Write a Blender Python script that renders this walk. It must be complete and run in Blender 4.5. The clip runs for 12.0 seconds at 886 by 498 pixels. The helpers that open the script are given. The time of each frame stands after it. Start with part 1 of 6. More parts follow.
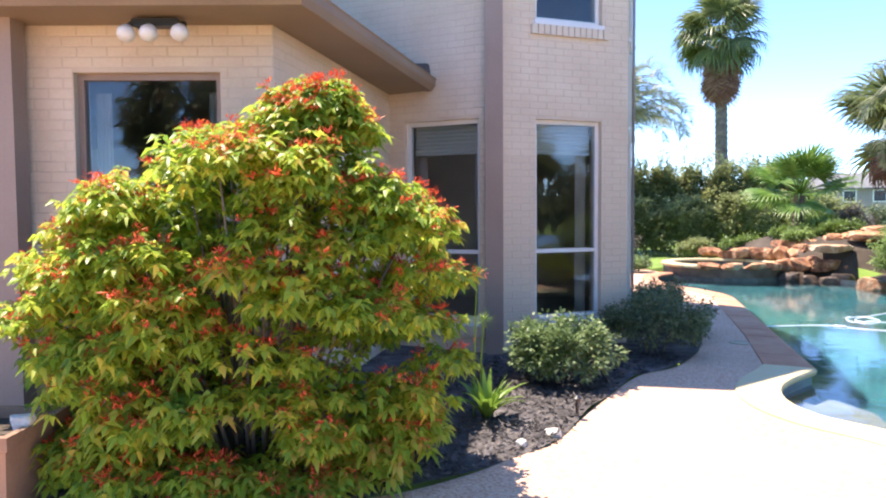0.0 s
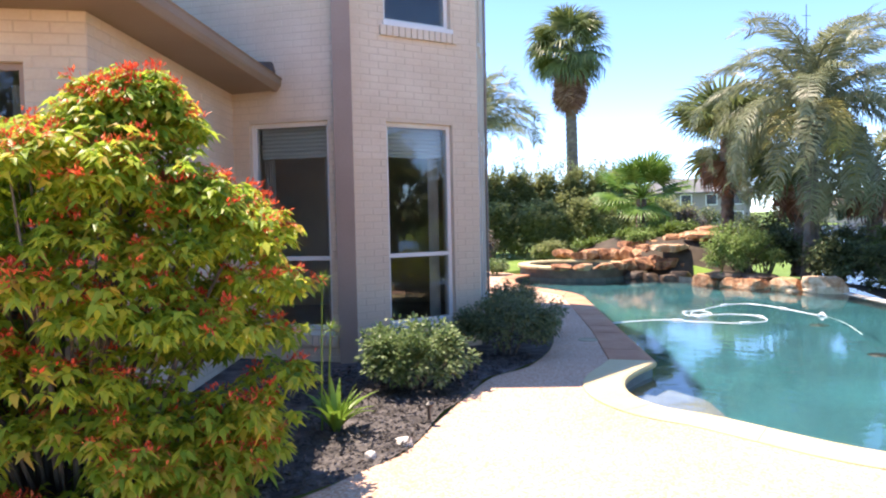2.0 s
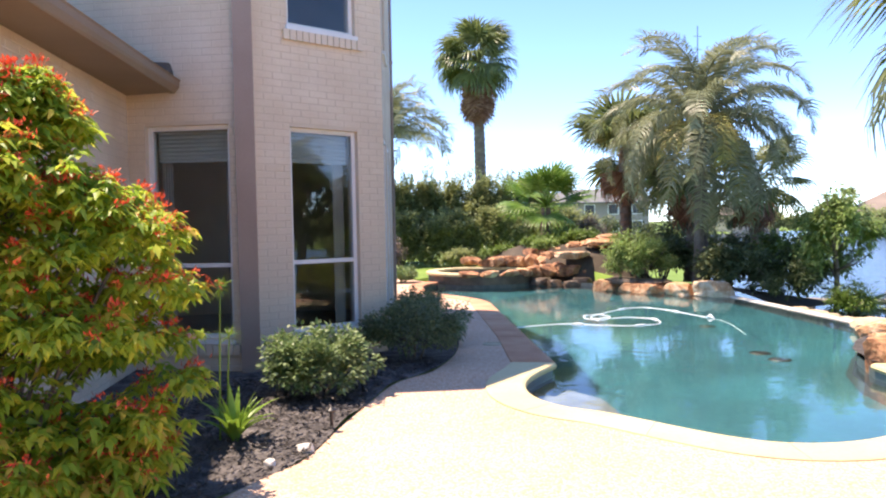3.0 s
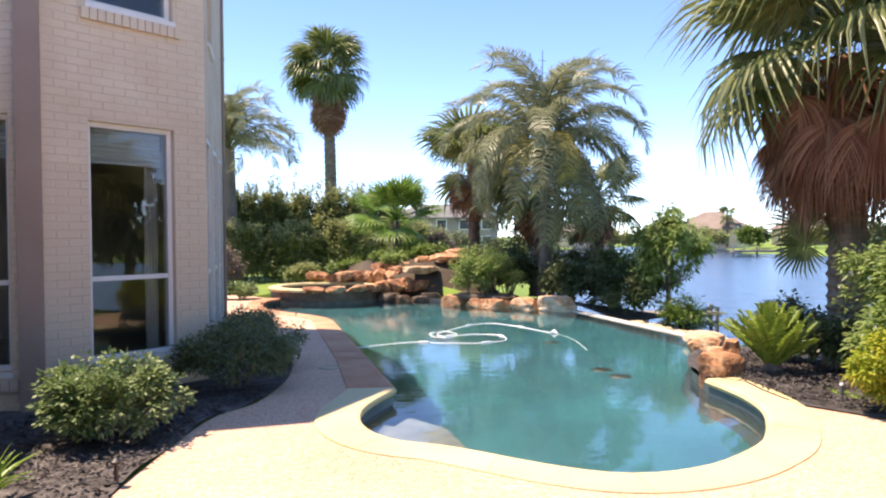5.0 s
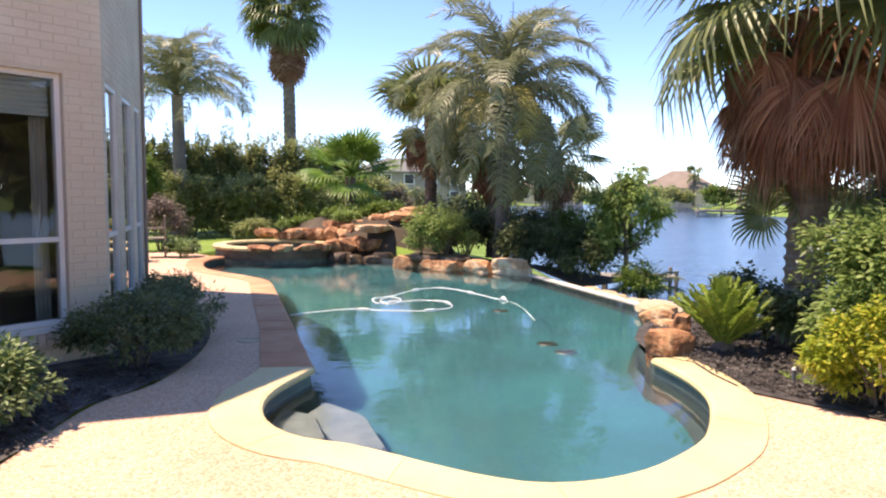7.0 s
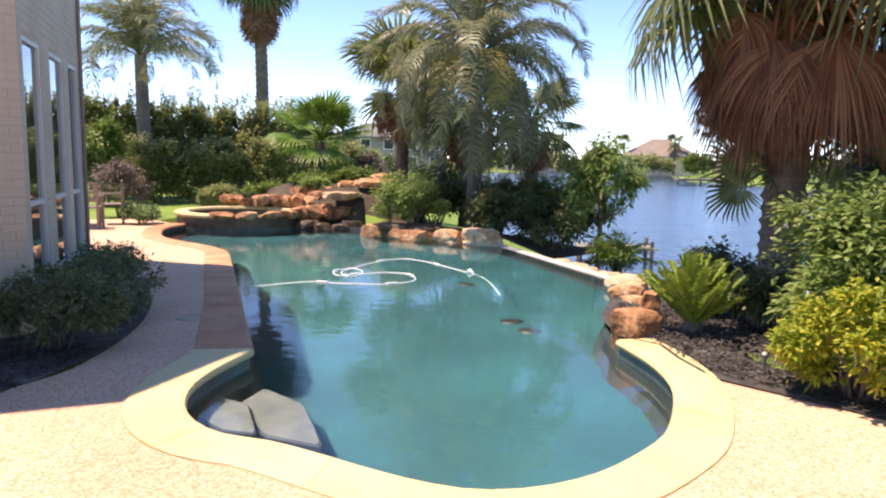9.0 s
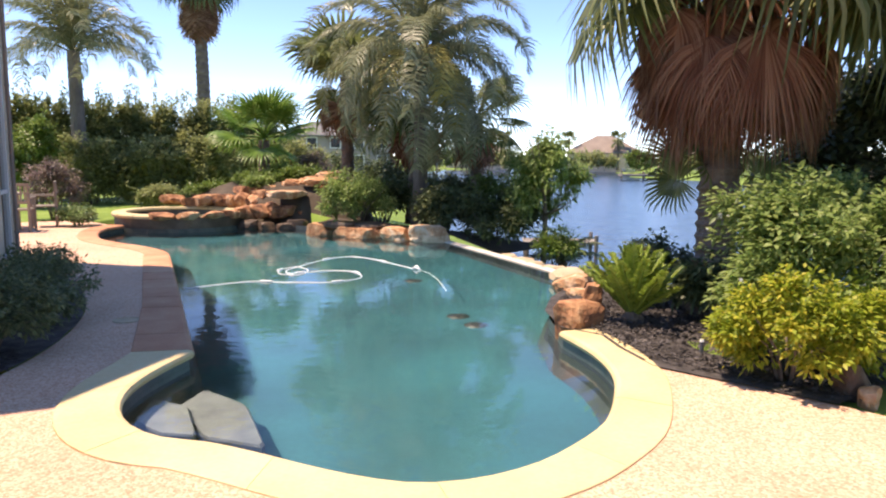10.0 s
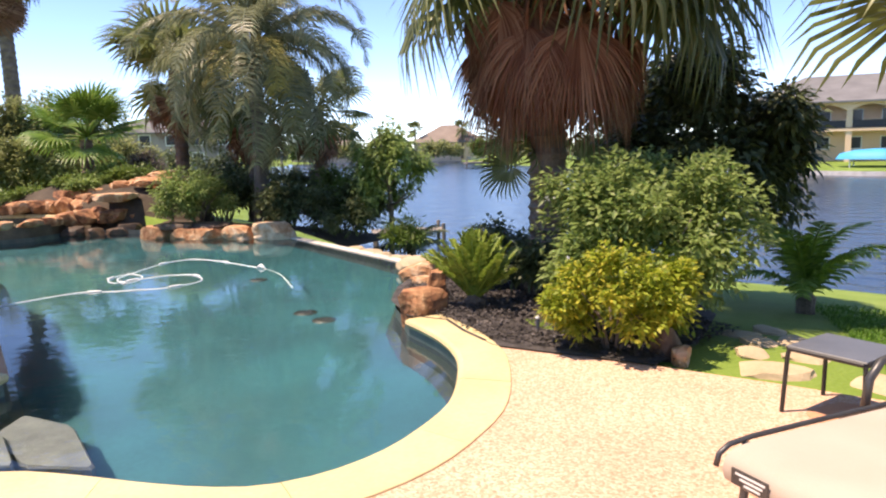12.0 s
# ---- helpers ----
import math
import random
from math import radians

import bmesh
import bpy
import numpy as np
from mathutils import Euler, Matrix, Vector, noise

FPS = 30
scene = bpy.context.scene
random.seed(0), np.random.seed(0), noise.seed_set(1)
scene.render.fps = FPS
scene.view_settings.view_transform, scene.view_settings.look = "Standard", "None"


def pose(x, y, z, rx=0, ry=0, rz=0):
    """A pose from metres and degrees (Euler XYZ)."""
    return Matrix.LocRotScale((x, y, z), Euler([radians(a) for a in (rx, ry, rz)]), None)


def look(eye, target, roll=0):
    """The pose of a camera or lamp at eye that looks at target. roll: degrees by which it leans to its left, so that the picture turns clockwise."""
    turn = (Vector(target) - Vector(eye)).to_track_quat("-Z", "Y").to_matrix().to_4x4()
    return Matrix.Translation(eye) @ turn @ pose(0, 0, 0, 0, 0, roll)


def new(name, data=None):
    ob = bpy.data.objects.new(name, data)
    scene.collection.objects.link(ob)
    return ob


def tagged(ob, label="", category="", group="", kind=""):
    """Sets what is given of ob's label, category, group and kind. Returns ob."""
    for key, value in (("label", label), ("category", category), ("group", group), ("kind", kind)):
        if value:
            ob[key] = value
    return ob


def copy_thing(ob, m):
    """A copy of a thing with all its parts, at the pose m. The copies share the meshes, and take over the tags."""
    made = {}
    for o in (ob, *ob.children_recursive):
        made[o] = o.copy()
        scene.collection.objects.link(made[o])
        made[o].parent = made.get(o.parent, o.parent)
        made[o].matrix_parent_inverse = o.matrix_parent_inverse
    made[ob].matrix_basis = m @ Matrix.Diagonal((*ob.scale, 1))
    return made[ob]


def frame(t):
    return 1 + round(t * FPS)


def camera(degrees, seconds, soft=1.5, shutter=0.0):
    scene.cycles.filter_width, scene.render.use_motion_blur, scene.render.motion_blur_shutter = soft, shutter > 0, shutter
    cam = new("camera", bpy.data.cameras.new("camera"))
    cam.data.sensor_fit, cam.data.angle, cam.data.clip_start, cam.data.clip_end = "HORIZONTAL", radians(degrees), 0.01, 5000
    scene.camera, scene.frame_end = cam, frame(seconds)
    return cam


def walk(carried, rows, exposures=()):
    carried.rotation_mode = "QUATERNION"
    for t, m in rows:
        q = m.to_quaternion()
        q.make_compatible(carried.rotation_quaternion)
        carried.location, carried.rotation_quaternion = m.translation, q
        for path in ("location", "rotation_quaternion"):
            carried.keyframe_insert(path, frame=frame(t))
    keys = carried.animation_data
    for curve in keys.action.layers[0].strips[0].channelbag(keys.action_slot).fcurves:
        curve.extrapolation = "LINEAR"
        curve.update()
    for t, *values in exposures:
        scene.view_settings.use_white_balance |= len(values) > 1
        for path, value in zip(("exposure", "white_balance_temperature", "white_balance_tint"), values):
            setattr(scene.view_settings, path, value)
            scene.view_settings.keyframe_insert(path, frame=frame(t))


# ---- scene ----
cam = camera(64.0, 12.0, 2.1)
PATH = [
    (0, (0.255, -1.159, 1.537), (0.227, 0.838, 1.434), -0.4),
    (0.5, (0.283, -1.125, 1.511), (0.334, 0.872, 1.417), -0.7),
    (1, (0.329, -1.079, 1.504), (0.468, 0.914, 1.413), -0.9),
    (1.5, (0.382, -1.022, 1.512), (0.617, 0.962, 1.42), -1.1),
    (2, (0.408, -0.993, 1.505), (0.755, 0.974, 1.417), -1.2),
    (2.5, (0.442, -0.968, 1.501), (0.908, 0.975, 1.418), -1.1),
    (3, (0.46, -1.048, 1.475), (1.051, 0.861, 1.407), -1.1),
    (3.5, (0.46, -0.988, 1.459), (1.182, 0.877, 1.405), -1.1),
    (5.5, (1.021, -0.379, 1.467), (2.039, 1.342, 1.421), -0.2),
    (6, (1.166, -0.252, 1.502), (2.214, 1.45, 1.42), 0.1),
    (6.5, (1.357, -0.201, 1.537), (2.404, 1.498, 1.413), 0.3),
    (7, (1.517, -0.146, 1.557), (2.556, 1.555, 1.394), 0.5),
    (9, (1.976, 0.124, 1.582), (3.056, 1.788, 1.325), 1.1),
    (9.5, (2.005, 0.118, 1.567), (3.136, 1.746, 1.307), 1.0),
    (10, (2.024, 0.103, 1.555), (3.22, 1.685, 1.295), 0.6),
    (10.5, (2.014, 0.091, 1.557), (3.288, 1.609, 1.292), 0.1),
    (11, (2.026, 0.051, 1.565), (3.376, 1.502, 1.294), -0.3),
    (11.5, (2.027, -0.001, 1.578), (3.452, 1.375, 1.299), -0.8),
    (12, (2.094, 0.015, 1.555), (3.587, 1.315, 1.27), -1.3),
]
walk(cam, [(t, look(eye, target, roll)) for t, eye, target, roll in PATH], [(0.0, 2.46, 6950, 18), (1.5, 2.36, 7200, 19), (3.5, 2.17, 7800, 21), (5.5, 2.0, 8050, 22), (9.0, 1.83, 8250, 24), (12.0, 1.72, 8250, 24)])

# ---- world, sun, exposure ----
SUN_FROM = Vector((-0.27, 0.23, 0.935)).normalized()
world = bpy.data.worlds.new("world")
scene.world = world
world.use_nodes = True
wn, wl = world.node_tree.nodes, world.node_tree.links
sky = wn.new("ShaderNodeTexSky")
sky.sky_type = "NISHITA"
sky.sun_disc = False
sky.sun_elevation = math.asin(SUN_FROM.z)
sky.sun_rotation = math.atan2(SUN_FROM.x, SUN_FROM.y)
sky.air_density, sky.dust_density, sky.ozone_density = 0.5, 0.0, 1.3
sky.altitude = 1800
tone = wn.new("ShaderNodeHueSaturation")
tone.inputs["Saturation"].default_value = 1.16
wl.new(sky.outputs[0], tone.inputs["Color"])
wl.new(tone.outputs[0], wn["Background"].inputs[0])
wn["Background"].inputs[1].default_value = 0.15
sun_data = bpy.data.lights.new("sun", "SUN")
sun_data.energy, sun_data.angle, sun_data.color = 2.25, radians(0.55), (1.0, 0.93, 0.82)
sun = new("sun", sun_data)
sun.matrix_world = look(SUN_FROM * 60, (0, 0, 0))


# ---- materials ----
def nodes_of(name):
    m = bpy.data.materials.new(name)
    m.use_nodes = True
    nt = m.node_tree
    return m, nt.nodes, nt.links, nt.nodes["Principled BSDF"]


def ramp(n, stops):
    r = n.new("ShaderNodeValToRGB")
    els = r.color_ramp.elements
    while len(els) < len(stops):
        els.new(0.5)
    for e, (p, c) in zip(els, stops):
        e.position, e.color = p, (*c, 1)
    return r


def coords(n):
    return n.new("ShaderNodeTexCoord").outputs["Object"]


def surface(name, stops, scale=3.0, fine=60.0, rough=0.8, bump=0.15, metal=0.0, spread=0.0, distance=0.01, stretch=None):
    """Two-scale noise colour with fine relief; spread varies piece by piece."""
    m, n, l, b = nodes_of(name)
    src = coords(n)
    if stretch:
        mp = n.new("ShaderNodeMapping")
        mp.inputs["Scale"].default_value = stretch
        l.new(src, mp.inputs[0])
        src = mp.outputs[0]
    big, small = n.new("ShaderNodeTexNoise"), n.new("ShaderNodeTexNoise")
    big.inputs["Scale"].default_value, big.inputs["Detail"].default_value = scale, 5
    small.inputs["Scale"].default_value, small.inputs["Detail"].default_value = fine, 4
    l.new(src, big.inputs["Vector"]), l.new(src, small.inputs["Vector"])
    mix = n.new("ShaderNodeMath")
    mix.operation = "MULTIPLY_ADD"
    l.new(small.outputs[0], mix.inputs[0])
    mix.inputs[1].default_value = 0.45
    sub = n.new("ShaderNodeMath")
    sub.operation = "MULTIPLY_ADD"
    l.new(big.outputs[0], sub.inputs[0])
    sub.inputs[1].default_value, sub.inputs[2].default_value = 1.1, -0.27
    l.new(sub.outputs[0], mix.inputs[2])
    value = mix.outputs[0]
    if spread:
        info, add = n.new("ShaderNodeObjectInfo"), n.new("ShaderNodeMath")
        add.operation = "MULTIPLY_ADD"
        geo, both = n.new("ShaderNodeNewGeometry"), n.new("ShaderNodeMath")
        both.operation = "ADD"
        l.new(info.outputs["Random"], both.inputs[0]), l.new(geo.outputs["Random Per Island"], both.inputs[1])
        half = n.new("ShaderNodeMath")
        half.operation = "FRACT"
        l.new(both.outputs[0], half.inputs[0])
        cen = n.new("ShaderNodeMath")
        cen.operation = "SUBTRACT"
        l.new(half.outputs[0], cen.inputs[0])
        cen.inputs[1].default_value = 0.5
        l.new(cen.outputs[0], add.inputs[0])
        add.inputs[1].default_value = spread
        l.new(value, add.inputs[2])
        value = add.outputs[0]
    r = ramp(n, stops)
    l.new(value, r.inputs[0])
    l.new(r.outputs[0], b.inputs["Base Color"])
    b.inputs["Roughness"].default_value, b.inputs["Metallic"].default_value = rough, metal
    if bump:
        bp = n.new("ShaderNodeBump")
        bp.inputs["Strength"].default_value, bp.inputs["Distance"].default_value = bump, distance
        l.new(mix.outputs[0], bp.inputs["Height"])
        l.new(bp.outputs[0], b.inputs["Normal"])
    return m


def foliage(name, stops, rough=0.45, through_light=0.35):
    """Leaves whose colour varies leaf by leaf, with light passing through."""
    m, n, l, b = nodes_of(name)
    geo = n.new("ShaderNodeNewGeometry")
    r = ramp(n, stops)
    noise_tex = n.new("ShaderNodeTexNoise")
    noise_tex.inputs["Scale"].default_value = 1.7
    l.new(coords(n), noise_tex.inputs["Vector"])
    add = n.new("ShaderNodeMath")
    add.operation = "MULTIPLY_ADD"
    l.new(noise_tex.outputs[0], add.inputs[0])
    add.inputs[1].default_value = 0.9
    low = n.new("ShaderNodeMath")
    low.operation = "MULTIPLY_ADD"
    l.new(geo.outputs["Random Per Island"], low.inputs[0])
    low.inputs[1].default_value, low.inputs[2].default_value = 0.75, -0.32
    l.new(low.outputs[0], add.inputs[2])
    l.new(add.outputs[0], r.inputs[0])
    l.new(r.outputs[0], b.inputs["Base Color"])
    b.inputs["Roughness"].default_value = rough
    b.inputs["Specular IOR Level"].default_value = 0.35
    t = n.new("ShaderNodeBsdfTranslucent")
    l.new(r.outputs[0], t.inputs["Color"])
    mixs = n.new("ShaderNodeMixShader")
    mixs.inputs[0].default_value = through_light
    l.new(b.outputs[0], mixs.inputs[1]), l.new(t.outputs[0], mixs.inputs[2])
    l.new(mixs.outputs[0], n["Material Output"].inputs["Surface"])
    return m


def glass(name, tint=(1, 1, 1), ior=1.45, rough=0.0, waves=None):
    m, n, l, b = nodes_of(name)
    b.inputs["Base Color"].default_value = (*tint, 1)
    b.inputs["Roughness"].default_value = rough
    b.inputs["IOR"].default_value = ior
    b.inputs["Transmission Weight"].default_value = 1
    if waves:
        b.inputs["Specular IOR Level"].default_value = 0.36
        bp = n.new("ShaderNodeBump")
        bp.inputs["Strength"].default_value, bp.inputs["Distance"].default_value = waves[1], waves[2]
        nz = n.new("ShaderNodeTexNoise")
        nz.inputs["Scale"].default_value, nz.inputs["Detail"].default_value = waves[0], 3
        l.new(coords(n), nz.inputs["Vector"])
        l.new(nz.outputs[0], bp.inputs["Height"])
        l.new(bp.outputs[0], b.inputs["Normal"])
    return m


def aggregate(name, stops, size=55.0):
    """Exposed pebble concrete: small stones in a pale paste."""
    m, n, l, b = nodes_of(name)
    src = coords(n)
    v = n.new("ShaderNodeTexVoronoi")
    v.inputs["Scale"].default_value = size
    l.new(src, v.inputs["Vector"])
    sep = n.new("ShaderNodeSeparateColor")
    l.new(v.outputs["Color"], sep.inputs[0])
    r = ramp(n, stops)
    l.new(sep.outputs[0], r.inputs[0])
    big = n.new("ShaderNodeTexNoise")
    big.inputs["Scale"].default_value, big.inputs["Detail"].default_value = 0.9, 6
    l.new(src, big.inputs["Vector"])
    r2 = ramp(n, [(0.3, (0.82, 0.8, 0.78)), (0.7, (1.0, 1.0, 1.0))])
    l.new(big.outputs[0], r2.inputs[0])
    mul = n.new("ShaderNodeMix")
    mul.data_type, mul.blend_type = "RGBA", "MULTIPLY"
    mul.inputs["Factor"].default_value = 1
    l.new(r.outputs[0], mul.inputs["A"]), l.new(r2.outputs[0], mul.inputs["B"])
    l.new(mul.outputs["Result"], b.inputs["Base Color"])
    b.inputs["Roughness"].default_value = 0.85
    bp = n.new("ShaderNodeBump")
    bp.inputs["Strength"].default_value, bp.inputs["Distance"].default_value = 0.5, 0.006
    bp.invert = True
    l.new(v.outputs["Distance"], bp.inputs["Height"])
    l.new(bp.outputs[0], b.inputs["Normal"])
    return m


M_BRICK = surface("painted_brick", [(0.2, (0.60, 0.475, 0.345)), (0.5, (0.67, 0.545, 0.41)), (0.8, (0.73, 0.615, 0.475))], 2.0, 45, 0.85, 0.3, spread=0.06)
M_MORTAR = surface("painted_mortar", [(0.2, (0.56, 0.445, 0.325)), (0.8, (0.66, 0.545, 0.415))], 3.0, 80, 0.9, 0.3)
# tan trim, its base colour darkened for the shade under the eaves
M_TRIM_SHADED = surface("shaded_tan_trim", [(0.2, (0.195, 0.138, 0.09)), (0.8, (0.26, 0.19, 0.125))], 1.5, 50, 0.6, 0.08)
M_PIPE = surface("tan_pilaster", [(0.2, (0.27, 0.195, 0.155)), (0.8, (0.35, 0.265, 0.215))], 1.5, 50, 0.7, 0.1)
M_WHITE = surface("white_frame", [(0.2, (0.68, 0.67, 0.64)), (0.8, (0.8, 0.79, 0.76))], 4.0, 60, 0.45, 0.03)
M_SHADE = surface("pleated_blind", [(0.2, (0.42, 0.46, 0.44)), (0.8, (0.55, 0.58, 0.55))], 3.0, 50, 0.8, 0.05)
M_CURTAIN = surface("curtain_cloth", [(0.2, (0.3, 0.27, 0.24)), (0.8, (0.45, 0.42, 0.38))], 4.0, 60, 0.9, 0.05)
M_ROOM = surface("room_plaster", [(0.2, (0.3, 0.26, 0.22)), (0.8, (0.38, 0.33, 0.28))], 1.5, 40, 0.9, 0.03)
M_ROOF = surface("asphalt_shingle", [(0.2, (0.06, 0.055, 0.05)), (0.8, (0.12, 0.11, 0.1))], 4.0, 50, 0.9, 0.4, spread=0.2)
M_GLASS = glass("window_glass", (0.8, 0.84, 0.82), 1.5)
M_WATER = glass("pool_water", (0.82, 0.97, 0.98), 1.33, 0.0, (5.0, 0.16, 0.02))
M_DECK = aggregate("pebble_concrete", [(0.0, (0.58, 0.30, 0.19)), (0.3, (0.72, 0.44, 0.30)), (0.65, (0.80, 0.59, 0.44)), (1.0, (0.63, 0.35, 0.22))], 72.0)
M_COPING = surface("cast_stone_coping", [(0.15, (0.57, 0.44, 0.23)), (0.5, (0.66, 0.53, 0.29)), (0.85, (0.72, 0.61, 0.37))], 1.6, 40, 0.7, 0.12, spread=0.1)
M_FLAG = surface("flagstone", [(0.15, (0.46, 0.185, 0.095)), (0.5, (0.57, 0.27, 0.15)), (0.85, (0.64, 0.37, 0.22))], 2.5, 50, 0.8, 0.25, spread=0.35)
M_PLASTER = surface("teal_pool_plaster", [(0.15, (0.001, 0.046, 0.064)), (0.5, (0.002, 0.072, 0.095)), (0.85, (0.005, 0.112, 0.142))], 0.7, 30, 0.8, 0.1)
M_SLATE = surface("slate_pool_plaster", [(0.15, (0.018, 0.03, 0.042)), (0.5, (0.03, 0.048, 0.062)), (0.85, (0.05, 0.075, 0.09))], 1.2, 40, 0.8, 0.15)
M_TILE = surface("waterline_tile", [(0.2, (0.05, 0.06, 0.06)), (0.8, (0.14, 0.15, 0.14))], 6.0, 60, 0.3, 0.1, spread=0.3)
M_STEP = surface("pebble_step", [(0.2, (0.07, 0.085, 0.095)), (0.8, (0.15, 0.165, 0.17))], 4.0, 90, 0.9, 0.3)
M_ROCK = surface("sandstone", [(0.12, (0.075, 0.035, 0.022)), (0.34, (0.33, 0.145, 0.07)), (0.55, (0.52, 0.28, 0.145)), (0.8, (0.72, 0.55, 0.38))], 4.5, 15, 0.92, 1.0, spread=0.4, distance=0.05)
M_DARKROCK = surface("wet_dark_stone", [(0.15, (0.035, 0.025, 0.02)), (0.5, (0.10, 0.065, 0.045)), (0.9, (0.22, 0.15, 0.10))], 3.0, 25, 0.6, 0.6, spread=0.3, distance=0.03)
M_MULCH = surface("dark_mulch", [(0.2, (0.026, 0.023, 0.022)), (0.55, (0.085, 0.075, 0.072)), (0.9, (0.20, 0.18, 0.172))], 6.0, 70, 0.95, 1.0, distance=0.04, spread=0.4)
M_SOIL = surface("soil", [(0.2, (0.04, 0.03, 0.022)), (0.8, (0.11, 0.085, 0.06))], 3.0, 50, 0.95, 0.6)
M_GRASS = surface("lawn", [(0.15, (0.08, 0.14, 0.018)), (0.5, (0.15, 0.245, 0.034)), (0.85, (0.23, 0.32, 0.07))], 0.6, 30, 0.9, 0.7, distance=0.04)
M_BLADE = foliage("grass_blade", [(0.1, (0.06, 0.15, 0.015)), (0.6, (0.12, 0.27, 0.035)), (1.0, (0.2, 0.36, 0.07))], 0.5, 0.3)
M_LAKE = surface("lake_water", [(0.2, (0.012, 0.026, 0.05)), (0.8, (0.02, 0.04, 0.075))], 0.05, 1.3, 0.2, 0.7, distance=0.3)
M_BARK = surface("grey_bark", [(0.2, (0.10, 0.085, 0.07)), (0.8, (0.24, 0.2, 0.165))], 4.0, 40, 0.95, 0.7, stretch=(1, 1, 0.3))
M_PALMBARK = surface("palm_bark", [(0.2, (0.10, 0.07, 0.05)), (0.55, (0.19, 0.14, 0.105)), (0.9, (0.3, 0.24, 0.19))], 5.0, 40, 0.95, 0.8, distance=0.03, spread=0.3)
M_FIRE = foliage("firebush_leaf", [(0.05, (0.15, 0.27, 0.045)), (0.35, (0.31, 0.47, 0.06)), (0.72, (0.52, 0.61, 0.08)), (0.98, (0.66, 0.45, 0.10))], 0.4, 0.58)
M_FLOWER = foliage("orange_red_flower", [(0.1, (0.55, 0.05, 0.03)), (0.6, (0.75, 0.11, 0.05)), (1.0, (0.8, 0.26, 0.10))], 0.5, 0.3)
M_ROUND = foliage("pale_green_leaf", [(0.05, (0.09, 0.16, 0.045)), (0.5, (0.18, 0.265, 0.10)), (0.95, (0.34, 0.42, 0.21))])
M_DARKLEAF = foliage("dark_green_leaf", [(0.05, (0.06, 0.09, 0.04)), (0.5, (0.125, 0.165, 0.07)), (0.95, (0.21, 0.25, 0.12))])
M_MIDLEAF = foliage("mid_green_leaf", [(0.05, (0.075, 0.13, 0.028)), (0.5, (0.15, 0.235, 0.05)), (0.95, (0.26, 0.35, 0.10))])
M_SHRUB = foliage("grey_green_leaf", [(0.05, (0.10, 0.13, 0.06)), (0.5, (0.185, 0.23, 0.105)), (0.95, (0.30, 0.35, 0.18))], 0.4, 0.52)
M_STEPSTONE = surface("tan_stepping_stone", [(0.2, (0.42, 0.32, 0.2)), (0.8, (0.6, 0.48, 0.33))], 3.0, 40, 0.9, 0.4, spread=0.2)
M_PLUMBAGO = foliage("plumbago_leaf", [(0.05, (0.13, 0.21, 0.06)), (0.5, (0.26, 0.37, 0.115)), (0.95, (0.42, 0.51, 0.20))], 0.42, 0.5)
M_MAGNOLIA = foliage("magnolia_leaf", [(0.05, (0.035, 0.052, 0.022)), (0.5, (0.075, 0.10, 0.042)), (0.95, (0.14, 0.165, 0.075))], 0.35, 0.2)
M_LIMELEAF = foliage("lime_leaf", [(0.05, (0.17, 0.25, 0.03)), (0.5, (0.36, 0.44, 0.055)), (0.9, (0.62, 0.55, 0.09))], 0.45, 0.48)
M_OLIVE = foliage("hedge_leaf", [(0.05, (0.16, 0.185, 0.075)), (0.5, (0.30, 0.34, 0.135)), (0.95, (0.44, 0.47, 0.22))], 0.4, 0.55)
M_PINK = foliage("dusty_pink_leaf", [(0.05, (0.10, 0.09, 0.06)), (0.5, (0.2, 0.16, 0.13)), (0.95, (0.36, 0.26, 0.26))])
M_QUEEN = foliage("feather_palm_leaf", [(0.05, (0.13, 0.15, 0.08)), (0.5, (0.25, 0.275, 0.15)), (0.95, (0.38, 0.40, 0.25))], 0.38, 0.42)
M_QUEENOLD = foliage("yellowing_palm_leaf", [(0.05, (0.24, 0.21, 0.06)), (0.5, (0.38, 0.35, 0.11)), (0.95, (0.48, 0.44, 0.17))], 0.45, 0.25)
M_FAN = foliage("fan_palm_leaf", [(0.05, (0.085, 0.115, 0.04)), (0.5, (0.175, 0.215, 0.075)), (0.95, (0.30, 0.32, 0.14))], 0.35, 0.4)
M_FANBRIGHT = foliage("bright_fan_leaf", [(0.05, (0.08, 0.17, 0.03)), (0.5, (0.16, 0.29, 0.06)), (0.95, (0.28, 0.40, 0.11))], 0.35, 0.35)
M_DEAD = foliage("dead_palm_leaf", [(0.05, (0.17, 0.07, 0.042)), (0.5, (0.30, 0.145, 0.09)), (0.95, (0.47, 0.28, 0.18))], 0.8, 0.42)
M_STRAW = foliage("straw_palm_leaf", [(0.05, (0.24, 0.13, 0.075)), (0.5, (0.40, 0.25, 0.15)), (0.95, (0.58, 0.43, 0.28))], 0.8, 0.35)
M_STRAP = foliage("strap_leaf", [(0.05, (0.09, 0.18, 0.02)), (0.5, (0.18, 0.31, 0.04)), (0.95, (0.3, 0.42, 0.08))], 0.4, 0.3)
M_CYCAD = foliage("cycad_leaf", [(0.05, (0.14, 0.22, 0.03)), (0.5, (0.25, 0.36, 0.06)), (0.95, (0.40, 0.48, 0.12))], 0.4, 0.35)
M_BLACK = surface("black_metal", [(0.2, (0.012, 0.012, 0.012)), (0.8, (0.03, 0.03, 0.032))], 5.0, 60, 0.45, 0.05)
M_GREYTOP = surface("grey_table_top", [(0.2, (0.09, 0.095, 0.10)), (0.8, (0.15, 0.155, 0.16))], 4.0, 60, 0.4, 0.05)
